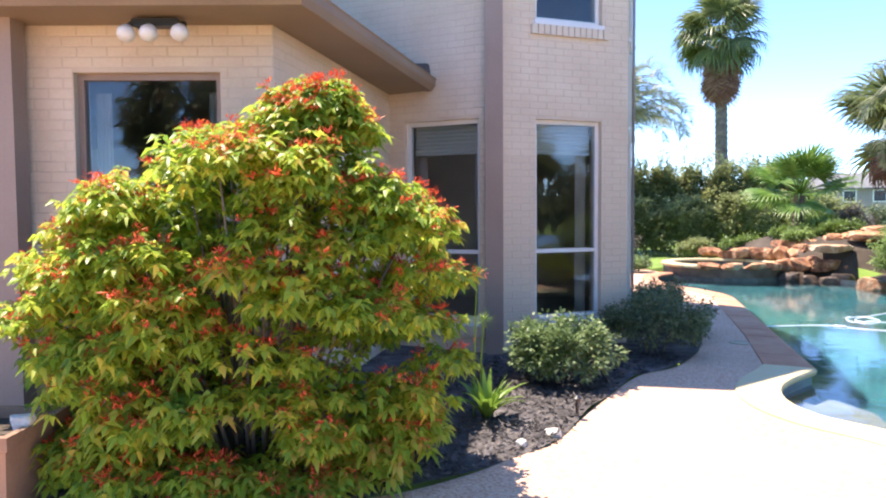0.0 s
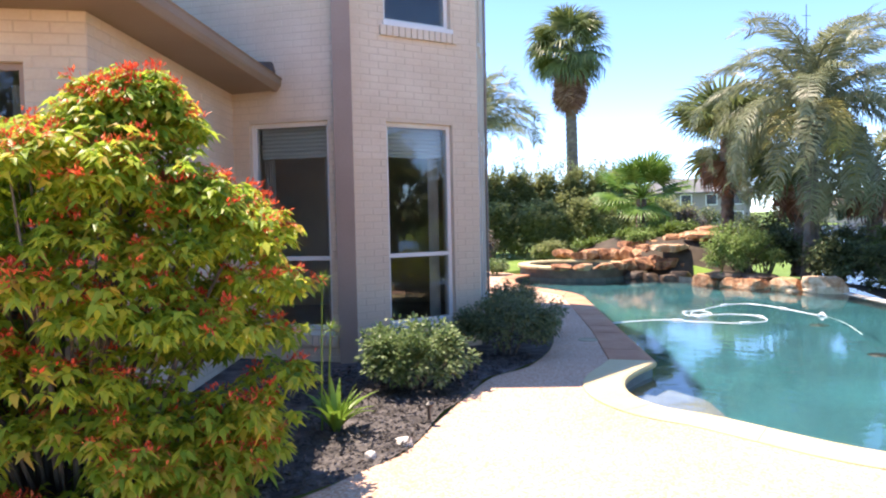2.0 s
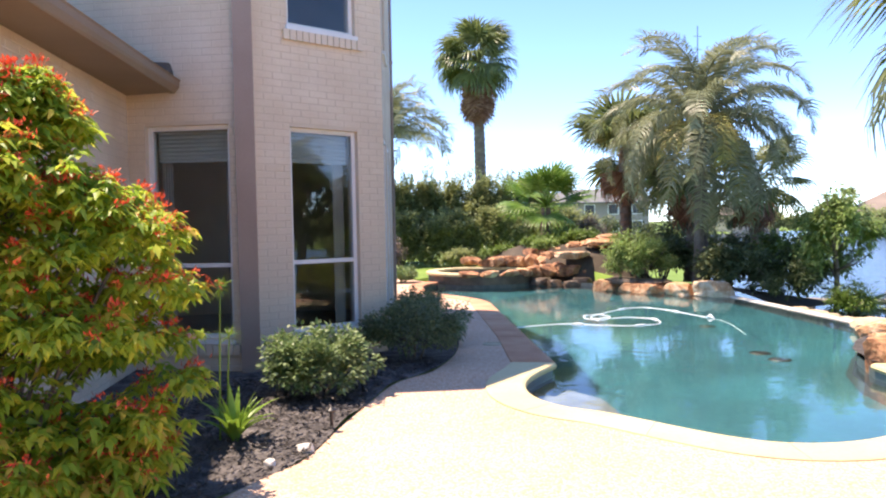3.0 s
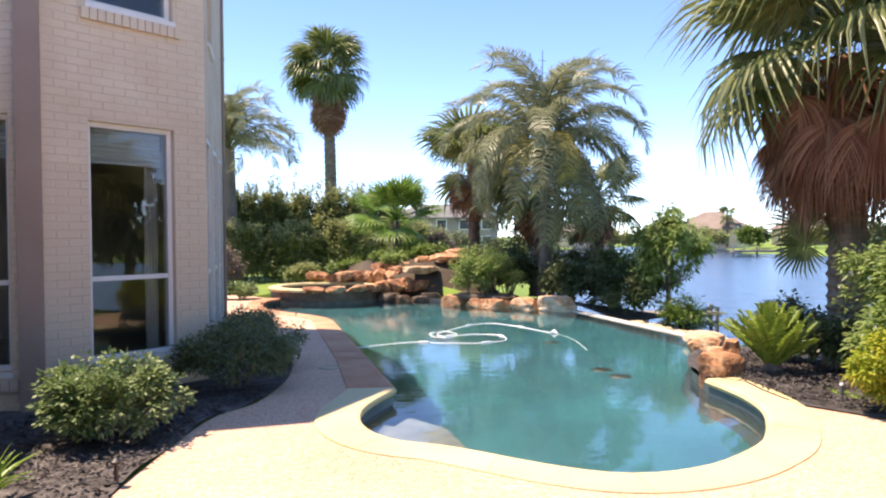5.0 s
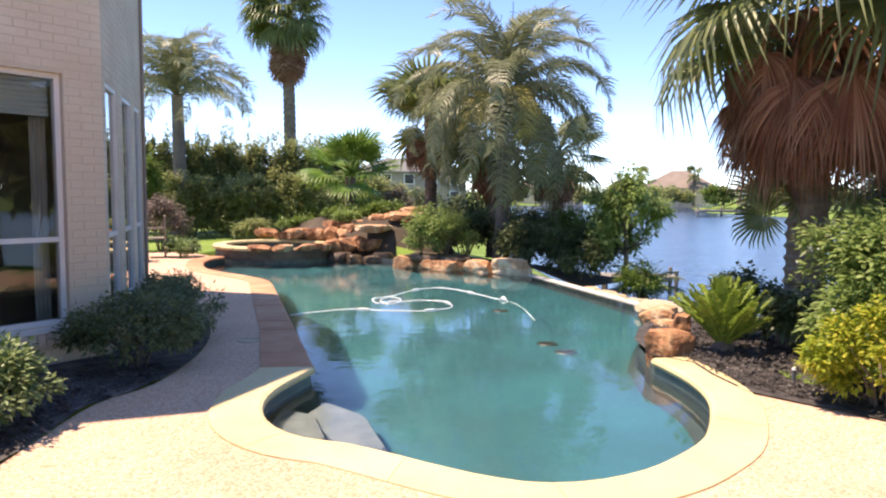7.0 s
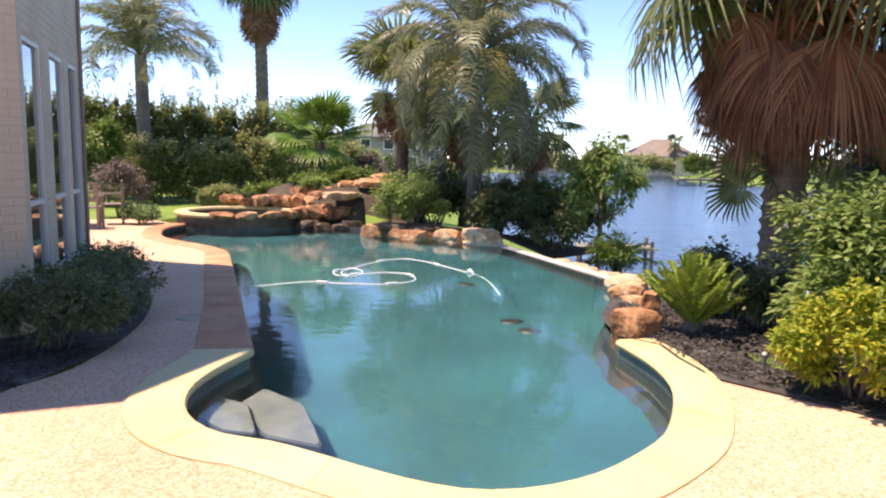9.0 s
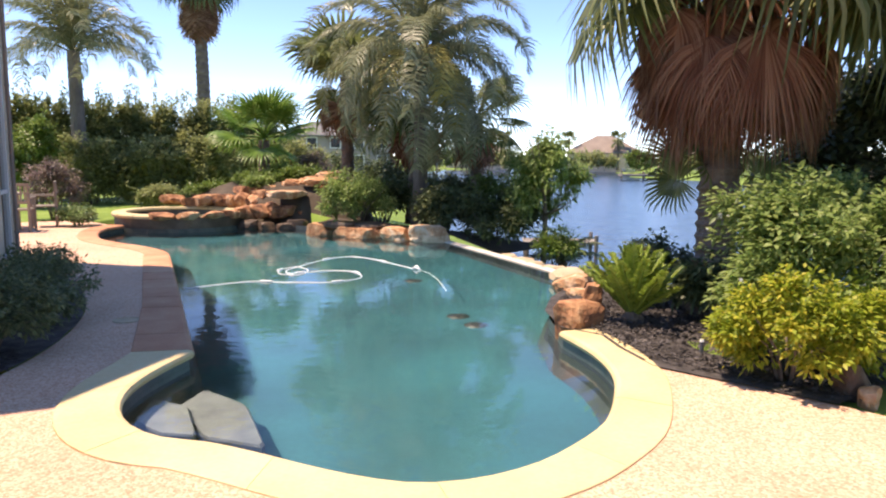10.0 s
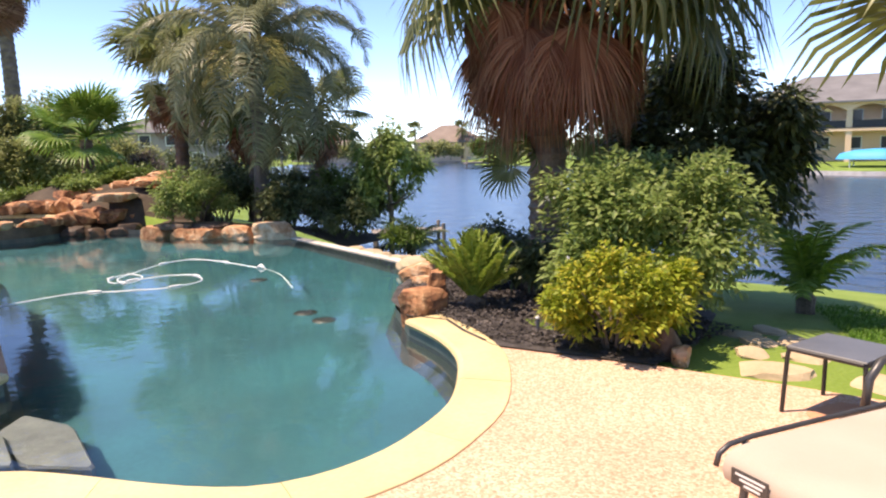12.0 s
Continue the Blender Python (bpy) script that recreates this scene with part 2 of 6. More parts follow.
M_SLING = surface("tan_sling_cloth", [(0.2, (0.42, 0.35, 0.28)), (0.8, (0.52, 0.44, 0.36))], 2.0, 220, 0.85, 0.2, distance=0.003)
M_FRAME = surface("dark_chair_frame", [(0.2, (0.05, 0.05, 0.05)), (0.8, (0.10, 0.10, 0.10))], 5.0, 60, 0.4, 0.05, 0.4)
M_HOSE = surface("white_hose", [(0.2, (0.7, 0.72, 0.72)), (0.8, (0.82, 0.84, 0.84))], 4.0, 60, 0.4, 0.03)
M_WOOD = surface("weathered_wood", [(0.2, (0.14, 0.12, 0.10)), (0.8, (0.33, 0.29, 0.245))], 3.0, 40, 0.9, 0.4, stretch=(1, 1, 0.2))
M_CLAY = surface("clay_planter", [(0.2, (0.24, 0.14, 0.09)), (0.8, (0.36, 0.23, 0.15))], 3.0, 40, 0.9, 0.3)
M_PALESTONE = surface("pale_stone", [(0.2, (0.5, 0.46, 0.4)), (0.8, (0.72, 0.68, 0.62))], 3.0, 40, 0.9, 0.3, spread=0.2)
M_FARWALL = surface("tan_stucco", [(0.2, (0.74, 0.50, 0.32)), (0.8, (0.82, 0.59, 0.40))], 0.5, 8, 0.9, 0.05)
M_GREYWALL = surface("grey_brown_brick", [(0.2, (0.24, 0.20, 0.18)), (0.8, (0.34, 0.29, 0.26))], 0.5, 8, 0.9, 0.05)
M_FARROOF = surface("brown_shingle", [(0.2, (0.19, 0.15, 0.12)), (0.8, (0.28, 0.225, 0.185))], 0.5, 8, 0.9, 0.2)
M_GREYROOF = surface("grey_shingle", [(0.2, (0.13, 0.13, 0.13)), (0.8, (0.2, 0.2, 0.2))], 0.5, 8, 0.9, 0.2)
M_DARKPANE = surface("dark_pane", [(0.2, (0.02, 0.02, 0.022)), (0.8, (0.04, 0.042, 0.045))], 0.5, 8, 0.15, 0.0)
M_TURQ = surface("turquoise_canvas", [(0.2, (0.02, 0.33, 0.62)), (0.8, (0.04, 0.42, 0.72))], 1.0, 20, 0.6, 0.05)


# ---- mesh helpers ----
class Geo:
    """Collects vertices and faces, and becomes one mesh."""

    def __init__(self):
        self.v, self.f = [], []

    def add(self, verts, faces):
        k = len(self.v)
        self.v += [tuple(p) for p in verts]
        self.f += [tuple(i + k for i in face) for face in faces]
        return self

    def box(self, a, b, m=None):
        (x0, y0, z0), (x1, y1, z1) = a, b
        vs = [Vector(p) for p in ((x0, y0, z0), (x1, y0, z0), (x1, y1, z0), (x0, y1, z0), (x0, y0, z1), (x1, y0, z1), (x1, y1, z1), (x0, y1, z1))]
        if m is not None:
            vs = [m @ p for p in vs]
        return self.add(vs, [(0, 3, 2, 1), (4, 5, 6, 7), (0, 1, 5, 4), (1, 2, 6, 5), (2, 3, 7, 6), (3, 0, 4, 7)])

    def slab(self, a, b, m=None, c=0.006):
        """A box with chamfered long edges."""
        (x0, y0, z0), (x1, y1, z1) = a, b
        ring = [(x0 + c, z0), (x1 - c, z0), (x1, z0 + c), (x1, z1 - c), (x1 - c, z1), (x0 + c, z1), (x0, z1 - c), (x0, z0 + c)]
        vs = [Vector((x, y, z)) for y in (y0, y1) for x, z in ring]
        if m is not None:
            vs = [m @ p for p in vs]
        return self.add(vs, [tuple(range(8)), tuple(range(15, 7, -1))] + [((i + 1) % 8, i, i + 8, (i + 1) % 8 + 8) for i in range(8)])

    def tube(self, pts, radii, n=8, caps=True):
        pts = [Vector([float(c) for c in p]) for p in pts]
        if not hasattr(radii, "__len__"):
            radii = [radii] * len(pts)
        vs, side = [], None
        for i, p in enumerate(pts):
            d = (pts[min(i + 1, len(pts) - 1)] - pts[max(i - 1, 0)]).normalized()
            if side is None:
                side = d.orthogonal().normalized()
            side = (side - d * side.dot(d)).normalized()
            up = d.cross(side)
            vs += [p + float(radii[i]) * (math.cos(a) * side + math.sin(a) * up) for a in (2 * math.pi * j / n for j in range(n))]
        fs = [(i * n + j, i * n + (j + 1) % n, (i + 1) * n + (j + 1) % n, (i + 1) * n + j) for i in range(len(pts) - 1) for j in range(n)]
        if caps:
            fs += [tuple(range(n - 1, -1, -1)), tuple((len(pts) - 1) * n + j for j in range(n))]
        return self.add(vs, fs)

    def sheet(self, rings, zs, closed=False):
        """Quads between successive outlines of equal length."""
        n = len(rings[0])
        vs = [(x, y, z) for ring, z in zip(rings, zs) for x, y in ring]
        k = n if closed else n - 1
        return self.add(vs, [(r * n + i, r * n + (i + 1) % n, (r + 1) * n + (i + 1) % n, (r + 1) * n + i) for r in range(len(rings) - 1) for i in range(k)])

    def polygon(self, outline, z, holes=()):
        from mathutils.geometry import tessellate_polygon
        loops = [[Vector((x, y, 0)) for x, y in o] for o in (outline, *holes)]
        flat = [p for o in loops for p in o]
        tris = tessellate_polygon(loops)
        out = []
        for a, b, c in tris:
            n = (flat[b] - flat[a]).cross(flat[c] - flat[a]).z
            out.append((a, b, c) if n > 0 else (a, c, b))
        zf = z if callable(z) else (lambda x, y: z)
        return self.add([(p.x, p.y, zf(p.x, p.y)) for p in flat], out)

    def mesh(self, name, smooth=False):
        me = bpy.data.meshes.new(name)
        me.from_pydata(self.v, [], self.f)
        if smooth:
            me.polygons.foreach_set("use_smooth", [True] * len(me.polygons))
        me.update()
        return me


def tri_mesh(name, verts, tris, smooth=True):
    """A mesh straight from arrays."""
    me = bpy.data.meshes.new(name)
    verts, tris = np.asarray(verts, np.float32), np.asarray(tris, np.int32)
    me.vertices.add(len(verts))
    me.vertices.foreach_set("co", verts.ravel())
    me.loops.add(tris.size)
    me.loops.foreach_set("vertex_index", tris.ravel())
    me.polygons.add(len(tris))
    me.polygons.foreach_set("loop_start", np.arange(0, tris.size, 3, dtype=np.int32))
    me.update(calc_edges=True)
    me.validate()
    if smooth:
        me.polygons.foreach_set("use_smooth", np.ones(len(tris), bool))
    return me


def part(name, geo, material, parent=None, label="", m=None, smooth=False):
    me = geo.mesh(name, smooth) if isinstance(geo, Geo) else geo
    if not me.materials:
        me.materials.append(material)
    ob = new(name, me)
    if parent is not None:
        ob.parent = parent
    if m is not None:
        ob.matrix_basis = m
    return tagged(ob, label)


def thing(name, label, category, group="", at=(0, 0, 0), kind=""):
    e = new(name)
    e.location = at
    e.empty_display_size = 0.1
    return tagged(e, label, category, group, kind)


def structure(name, geo, material, label, smooth=False, category="structure"):
    return tagged(part(name, geo, material, None, "", None, smooth), label, category, "", "structure")


def smooth_line(pts, steps=6, closed=False):
    """Catmull-Rom through plan points."""
    out, n = [], len(pts)
    last = n if closed else n - 1
    for i in range(last):
        p = [np.array(pts[(i + k) % n] if closed else pts[min(max(i + k, 0), n - 1)], float) for k in (-1, 0, 1, 2)]
        for s in range(steps):
            t = s / steps
            out.append(tuple(0.5 * (2 * p[1] + (p[2] - p[0]) * t + (2 * p[0] - 5 * p[1] + 4 * p[2] - p[3]) * t * t + (3 * p[1] - p[0] - 3 * p[2] + p[3]) * t ** 3)))
    if not closed:
        out.append(tuple(map(float, pts[-1])))
    return out


def offset_line(pts, d):
    """The line moved to its right by d."""
    out = []
    for i, p in enumerate(pts):
        a, b = np.array(pts[max(i - 1, 0)]), np.array(pts[min(i + 1, len(pts) - 1)])
        t = (b - a) / (np.linalg.norm(b - a) + 1e-9)
        out.append((p[0] + t[1] * d, p[1] - t[0] * d))
    return out


def inside(poly, x, y):
    hit = False
    for (x0, y0), (x1, y1) in zip(poly, poly[1:] + poly[:1]):
        if (y0 > y) != (y1 > y) and x < (x1 - x0) * (y - y0) / (y1 - y0) + x0:
            hit = not hit
    return hit


# ---- plan ----
COPING_LINE = [(5.16, 11.25), (4.70, 9.45), (4.2, 7.5), (3.73, 5.67)]
COVE = smooth_line([(3.73, 5.67), (3.33, 5.30), (3.08, 4.97), (2.95, 4.62), (2.94, 4.29), (3.04, 4.01), (3.22, 3.80), (3.40, 3.48), (3.55, 3.18), (3.72, 2.90), (3.90, 2.71), (4.16, 2.59), (4.50, 2.55), (4.84, 2.60), (5.26, 2.73), (5.72, 3.03), (6.09, 3.36), (6.40, 3.83), (6.63, 4.41)], 5)
NOTCH = smooth_line([(5.69, 16.39), (5.3, 16.0), (4.95, 15.2), (4.76, 14.1), (4.88, 13.3), (5.10, 12.6), (5.22, 12.0), (5.22, 11.6), (5.16, 11.25)], 4)
FAR_SIDE = [(6.63, 4.41), (7.1, 5.05), (7.7, 5.55), (8.3, 6.0), (8.9, 6.35), (9.25, 6.62), (9.42, 7.1), (10.4, 11.2), (9.95, 12.3), (9.3, 13.2), (9.0, 13.9), (9.2, 14.7), (8.9, 15.35), (8.4, 15.6), (7.96, 15.67), (7.36, 15.42), (6.59, 15.49), (6.04, 15.84), (5.69, 16.39)]
POOL = NOTCH[:-1] + COPING_LINE[:-1] + COVE[:-1] + FAR_SIDE[:-1]
WATER_Z = -0.13
LEFT_BED = smooth_line([(-1.1, 2.42), (-0.5, 2.5), (-0.08, 2.64), (0.28, 2.88), (0.62, 3.20), (0.95, 3.54), (1.27, 4.19), (1.60, 4.78), (1.84, 5.21), (2.06, 5.5), (2.45, 5.8), (2.95, 6.6), (3.32, 7.6), (3.5, 8.6), (3.55, 9.6), (3.4, 10.6), (3.0, 11.2)], 4)
RIGHT_EDGE = [(6.42, 3.26), (6.53, 2.85), (6.62, 2.45), (6.68, 2.1), (6.74, 1.7), (6.80, 1.3), (6.84, 0.9), (6.9, 0.3), (6.95, -1.0), (7.0, -6.0)]


COPE_OUT_COVE = offset_line(COVE, 0.34)
COPE_OUT_STRAIGHT = offset_line(COPING_LINE, 0.36)
COPE_OUT_STRAIGHT[-1] = COPE_OUT_COVE[2] = (3.33, 5.86)
COPE_OUT_COVE = COPE_OUT_COVE[2:]
while COPE_OUT_COVE[1][0] > COPE_OUT_COVE[0][0] or COPE_OUT_COVE[1][1] > 5.6:
    del COPE_OUT_COVE[1]
COPE_OUT_NOTCH = offset_line(NOTCH, 0.33)
COPE_OUT_NOTCH[-1] = COPE_OUT_STRAIGHT[0] = (4.82, 11.36)


def resample(pts, n):
    p = np.array(pts)
    d = np.concatenate([[0], np.cumsum(np.linalg.norm(np.diff(p, axis=0), axis=1))])
    s = np.linspace(0, d[-1], n)
    return [(float(np.interp(v, d, p[:, 0])), float(np.interp(v, d, p[:, 1]))) for v in s]


# ---- ground, lake ----
LAKE = [(16.6, -60), (16.3, -10), (16.1, 3.2), (15.2, 8.0), (14.6, 11.9), (15.6, 16.0), (19.0, 23.0), (40, 52), (70, 88), (96, 116), (121, 115), (104, 90), (79, 58), (71, 40), (64, 22), (61, 11), (60, -10), (62, -60)]
LAKE_Z = -1.25
CORE = [(-30, -30), (6.6, -30), (6.6, 1.0), (6.3, 3.2), (7.0, 4.7), (8.8, 6.0), (9.6, 7.0), (10.3, 11.2), (9.2, 15.2), (6.5, 17.0), (4, 18.0), (-30, 18)]


def edge_distance(poly, x, y):
    a = np.array(poly, float)
    e = np.roll(a, -1, 0) - a
    q = np.array((x, y)) - a
    t = np.clip((q * e).sum(1) / ((e * e).sum(1) + 1e-12), 0, 1)
    return float(np.sqrt(((q - t[:, None] * e) ** 2).sum(1).min()))


def ground_z(x, y):
    if inside(LAKE, x, y):
        return LAKE_Z - min(2.0, 0.25 + 0.5 * edge_distance(LAKE, x, y))
    d = edge_distance(LAKE, x, y)
    if x > 40 or y > 60:
        return LAKE_Z + 0.1 + 0.5 * min(1, d / 12)
    z = LAKE_Z + 0.12 + (1.1 * min(1, d / 8.5) if y < 9 else 1.1 * min(1, d / 6.0))
    if math.hypot(x - 7.1, y - 16.9) < 1.75:
        return -2.4
    if 2.5 < x < 11 and 2 < y < 16.5 and (inside(POOL, x, y) or edge_distance(POOL, x, y) < 0.3):
        return -2.4
    if inside(CORE, x, y):
        return z - 0.06 if edge_distance(CORE, x, y) < 0.25 else -2.4
    if 6.0 < x < 16 and 14 < y < 24:
        z += 0.75 * max(0, 1 - math.hypot(x - 10.2, y - 17.6) / 4.2)
    return z


def axis_steps(lo, hi, centre_lo, centre_hi, fine):
    xs = list(np.arange(centre_lo, centre_hi + 1e-6, fine))
    s, x = fine, centre_hi
    while x < hi:
        s *= 1.22
        x += s
        xs.append(min(x, hi))
    s, x = fine, centre_lo
    while x > lo:
        s *= 1.22
        x -= s
        xs.insert(0, max(x, lo))
    return xs


gx, gy = axis_steps(-1500, 2500, 5.0, 17.0, 0.3), axis_steps(-1500, 2500, -1.0, 20.0, 0.3)
ground = Geo()
ground.add([(x, y, ground_z(x, y)) for y in gy for x in gx], [(j * len(gx) + i, j * len(gx) + i + 1, (j + 1) * len(gx) + i + 1, (j + 1) * len(gx) + i) for j in range(len(gy) - 1) for i in range(len(gx) - 1)])
structure("ground", ground, M_GRASS, "green lawn sloping down to the lake shore", True, "lawn")
lake_geo = Geo().polygon([(x, y) for x, y in [(12.8, -400), (12.8, 20), (30, 60), (85, 140), (135, 130), (125, 60), (70, -400)]], LAKE_Z)
structure("water", lake_geo, M_LAKE, "calm blue lake with small ripples", False, "lake")

# ---- deck and coping ----
deck_outline = [(-14, -14), (7.0, -14)] + RIGHT_EDGE[::-1] + COPE_OUT_COVE[::-1][1:] + COPE_OUT_STRAIGHT[::-1][1:] + COPE_OUT_NOTCH[::-1][1:] + [(5.2, 18.2), (-1.5, 18.2), (-1.5, 11.2)] + LEFT_BED[::-1] + [(-4.6, 2.42), (-4.6, 3.85), (-14, 3.85)]
deck = Geo().polygon(deck_outline, 0.0)
deck.add([(x, y, z) for z in (0.0, -0.22) for x, y in deck_outline], [(i + len(deck_outline), (i + 1) % len(deck_outline) + len(deck_outline), (i + 1) % len(deck_outline), i) for i in range(len(deck_outline))])
structure("pavement", deck, M_DECK, "pale exposed pebble concrete pool deck", False, "deck")

coping = thing("coping", "cream cast stone coping round the pool cove", "coping", kind="structure")
straight_coping = thing("coping", "brownish flagstone coping along the pool side", "coping", kind="structure")


def coping_pieces(inner, outer, piece, material, parent, gap=0.003):
    """Bullnosed coping stones between two lines, cut into lengths."""
    n = 400
    a, b = np.array(resample(inner, n)), np.array(resample(outer, n))
    run = np.concatenate([[0], np.cumsum(np.linalg.norm(np.diff((a + b) / 2, axis=0), axis=1))])
    count = max(1, round(run[-1] / piece))
    for k in range(count):
        lo, hi = run[-1] * k / count + gap / 2, run[-1] * (k + 1) / count - gap / 2
        s = np.linspace(lo, hi, 7)
        ia = np.stack([np.interp(s, run, a[:, c]) for c in (0, 1)], 1)
        ob = np.stack([np.interp(s, run, b[:, c]) for c in (0, 1)], 1)
        w = ob - ia
        u = w / np.linalg.norm(w, axis=1)[:, None]
        rows = [(ia + 0.02 * u, -0.07), (ia - 0.02 * u, -0.055), (ia - 0.032 * u, -0.025), (ia - 0.02 * u, 0.0), (ia + 0.012 * u, 0.012), (ob - 0.008 * u, 0.012), (ob, 0.009), (ob, -0.07)]
        rise = random.uniform(-0.0015, 0.002)
        g = Geo().sheet([[tuple(p) for p in r] for r, _ in rows], [z + rise for _, z in rows])
        for e in (0, 6):
            g.add([g.v[r * 7 + e] for r in range(8)], [tuple(range(8)) if e == 0 else tuple(range(7, -1, -1))])
        part("coping_stone", g, material, parent)


coping_pieces(COVE, [(3.33, 5.86)] + COPE_OUT_COVE[1:], 1.0, M_COPING, coping)
coping_pieces(COPING_LINE, COPE_OUT_STRAIGHT, 0.55, M_FLAG, straight_coping, 0.012)
coping_pieces(NOTCH, COPE_OUT_NOTCH, 0.6, M_FLAG, straight_coping, 0.012)

# ---- pool basin ----
ring = POOL


def toward(pts, d):
    """The closed line drawn in by d."""
    out, n = [], len(pts)
    for i, p in enumerate(pts):
        a, b = np.array(pts[i - 1]), np.array(pts[(i + 1) % n])
        t = (b - a) / (np.linalg.norm(b - a) + 1e-9)
        out.append((p[0] - t[1] * d, p[1] + t[0] * d))
    return out


band = toward(ring, -0.01)
spill = [9.30 < x and 6.9 < y < 11.4 for x, y in band]
tile_band, nb = Geo(), len(band)
tile_band.add([(x, y, WATER_Z - 0.004 if low else -0.05) for (x, y), low in zip(band, spill)] + [(x, y, -0.22) for x, y in band], [(i, (i + 1) % nb, nb + (i + 1) % nb, nb + i) for i in range(nb)])
structure("waterline_tile", tile_band, M_TILE, "dark glazed tile band at the pool waterline", False, "pool tile")
basin = Geo().sheet([toward(ring, -0.012), toward(ring, 0.0), toward(ring, 0.10)], [-0.2, -0.75, -0.88], True)
structure("pool_wall", basin, M_SLATE, "dark slate-coloured pool wall under water", False, "pool")
basin = Geo().polygon(toward(ring, 0.10), -0.876)
structure("pool_basin", basin, M_PLASTER, "teal plastered swimming pool basin", False, "pool")
water = Geo().polygon(toward(ring, -0.02), WATER_Z)
pool_water = structure("pool_water", water, M_WATER, "clear turquoise pool water with light ripples", False, "pool water")
pool_water.visible_shadow = False
steps_thing = thing("pool_steps", "two squarish grey pebble steps under water", "pool steps")
for corners, z in (([(3.12, 4.96), (3.34, 5.30), (3.50, 5.02), (3.38, 4.46), (3.20, 4.62)], -0.35), ([(3.46, 5.14), (3.74, 5.38), (3.88, 4.90), (3.70, 4.12), (3.43, 4.50)], -0.44)):
    mid = np.mean(corners, axis=0)
    pts = [tuple(np.array(a) * (1 - k) + np.array(b) * k) for a, b in zip(corners, corners[1:] + corners[:1]) for k in (0.08, 0.16, 0.5, 0.84, 0.92)]
    pts = pts[::-1]
    pin = [tuple(mid + (np.array(p) - mid) * 0.95) for p in pts]
    part("step", Geo().sheet([pts, pts, pin], [-0.87, z - 0.03, z], True).polygon(pin, z), M_STEP, steps_thing)
drain_group = "dark covers on the pool floor"
for x, y in ((7.1, 6.51), (7.02, 6.08), (7.9, 8.6)):
    pts = [(x + 0.14 * math.cos(a), y + 0.14 * math.sin(a)) for a in np.linspace(0, 2 * math.pi, 20, endpoint=False)]
    pin = [(x + 0.09 * math.cos(a), y + 0.09 * math.sin(a)) for a in np.linspace(0, 2 * math.pi, 20, endpoint=False)]
    g = Geo().sheet([pts, pin], [-0.876, -0.85], True).polygon(pin, -0.85)
    tagged(part("drain_cover", g, M_BLACK), "round black drain cover on pool floor", "drain cover", drain_group)
# overflow edge towards the lake
edge = [(9.25, 6.45), (9.44, 7.1), (10.42, 11.2)]
lip = Geo().sheet([edge, edge, offset_line(edge, 0.17), offset_line(edge, 0.19), offset_line(edge, 0.19)], [-1.0, WATER_Z + 0.014, WATER_Z + 0.02, WATER_Z - 0.01, -1.2])
structure("overflow_edge", lip, M_PALESTONE, "pale stone overflow edge of the pool", False, "pool edge")

# ---- house ----
def frame_of(p, q):
    """A pose whose x runs from p to q in plan, and whose -y looks out of the wall."""
    d = Vector((q[0] - p[0], q[1] - p[1], 0))
    return Matrix.Translation((p[0], p[1], 0)) @ Matrix.Rotation(math.atan2(d.y, d.x), 4, "Z"), d.length


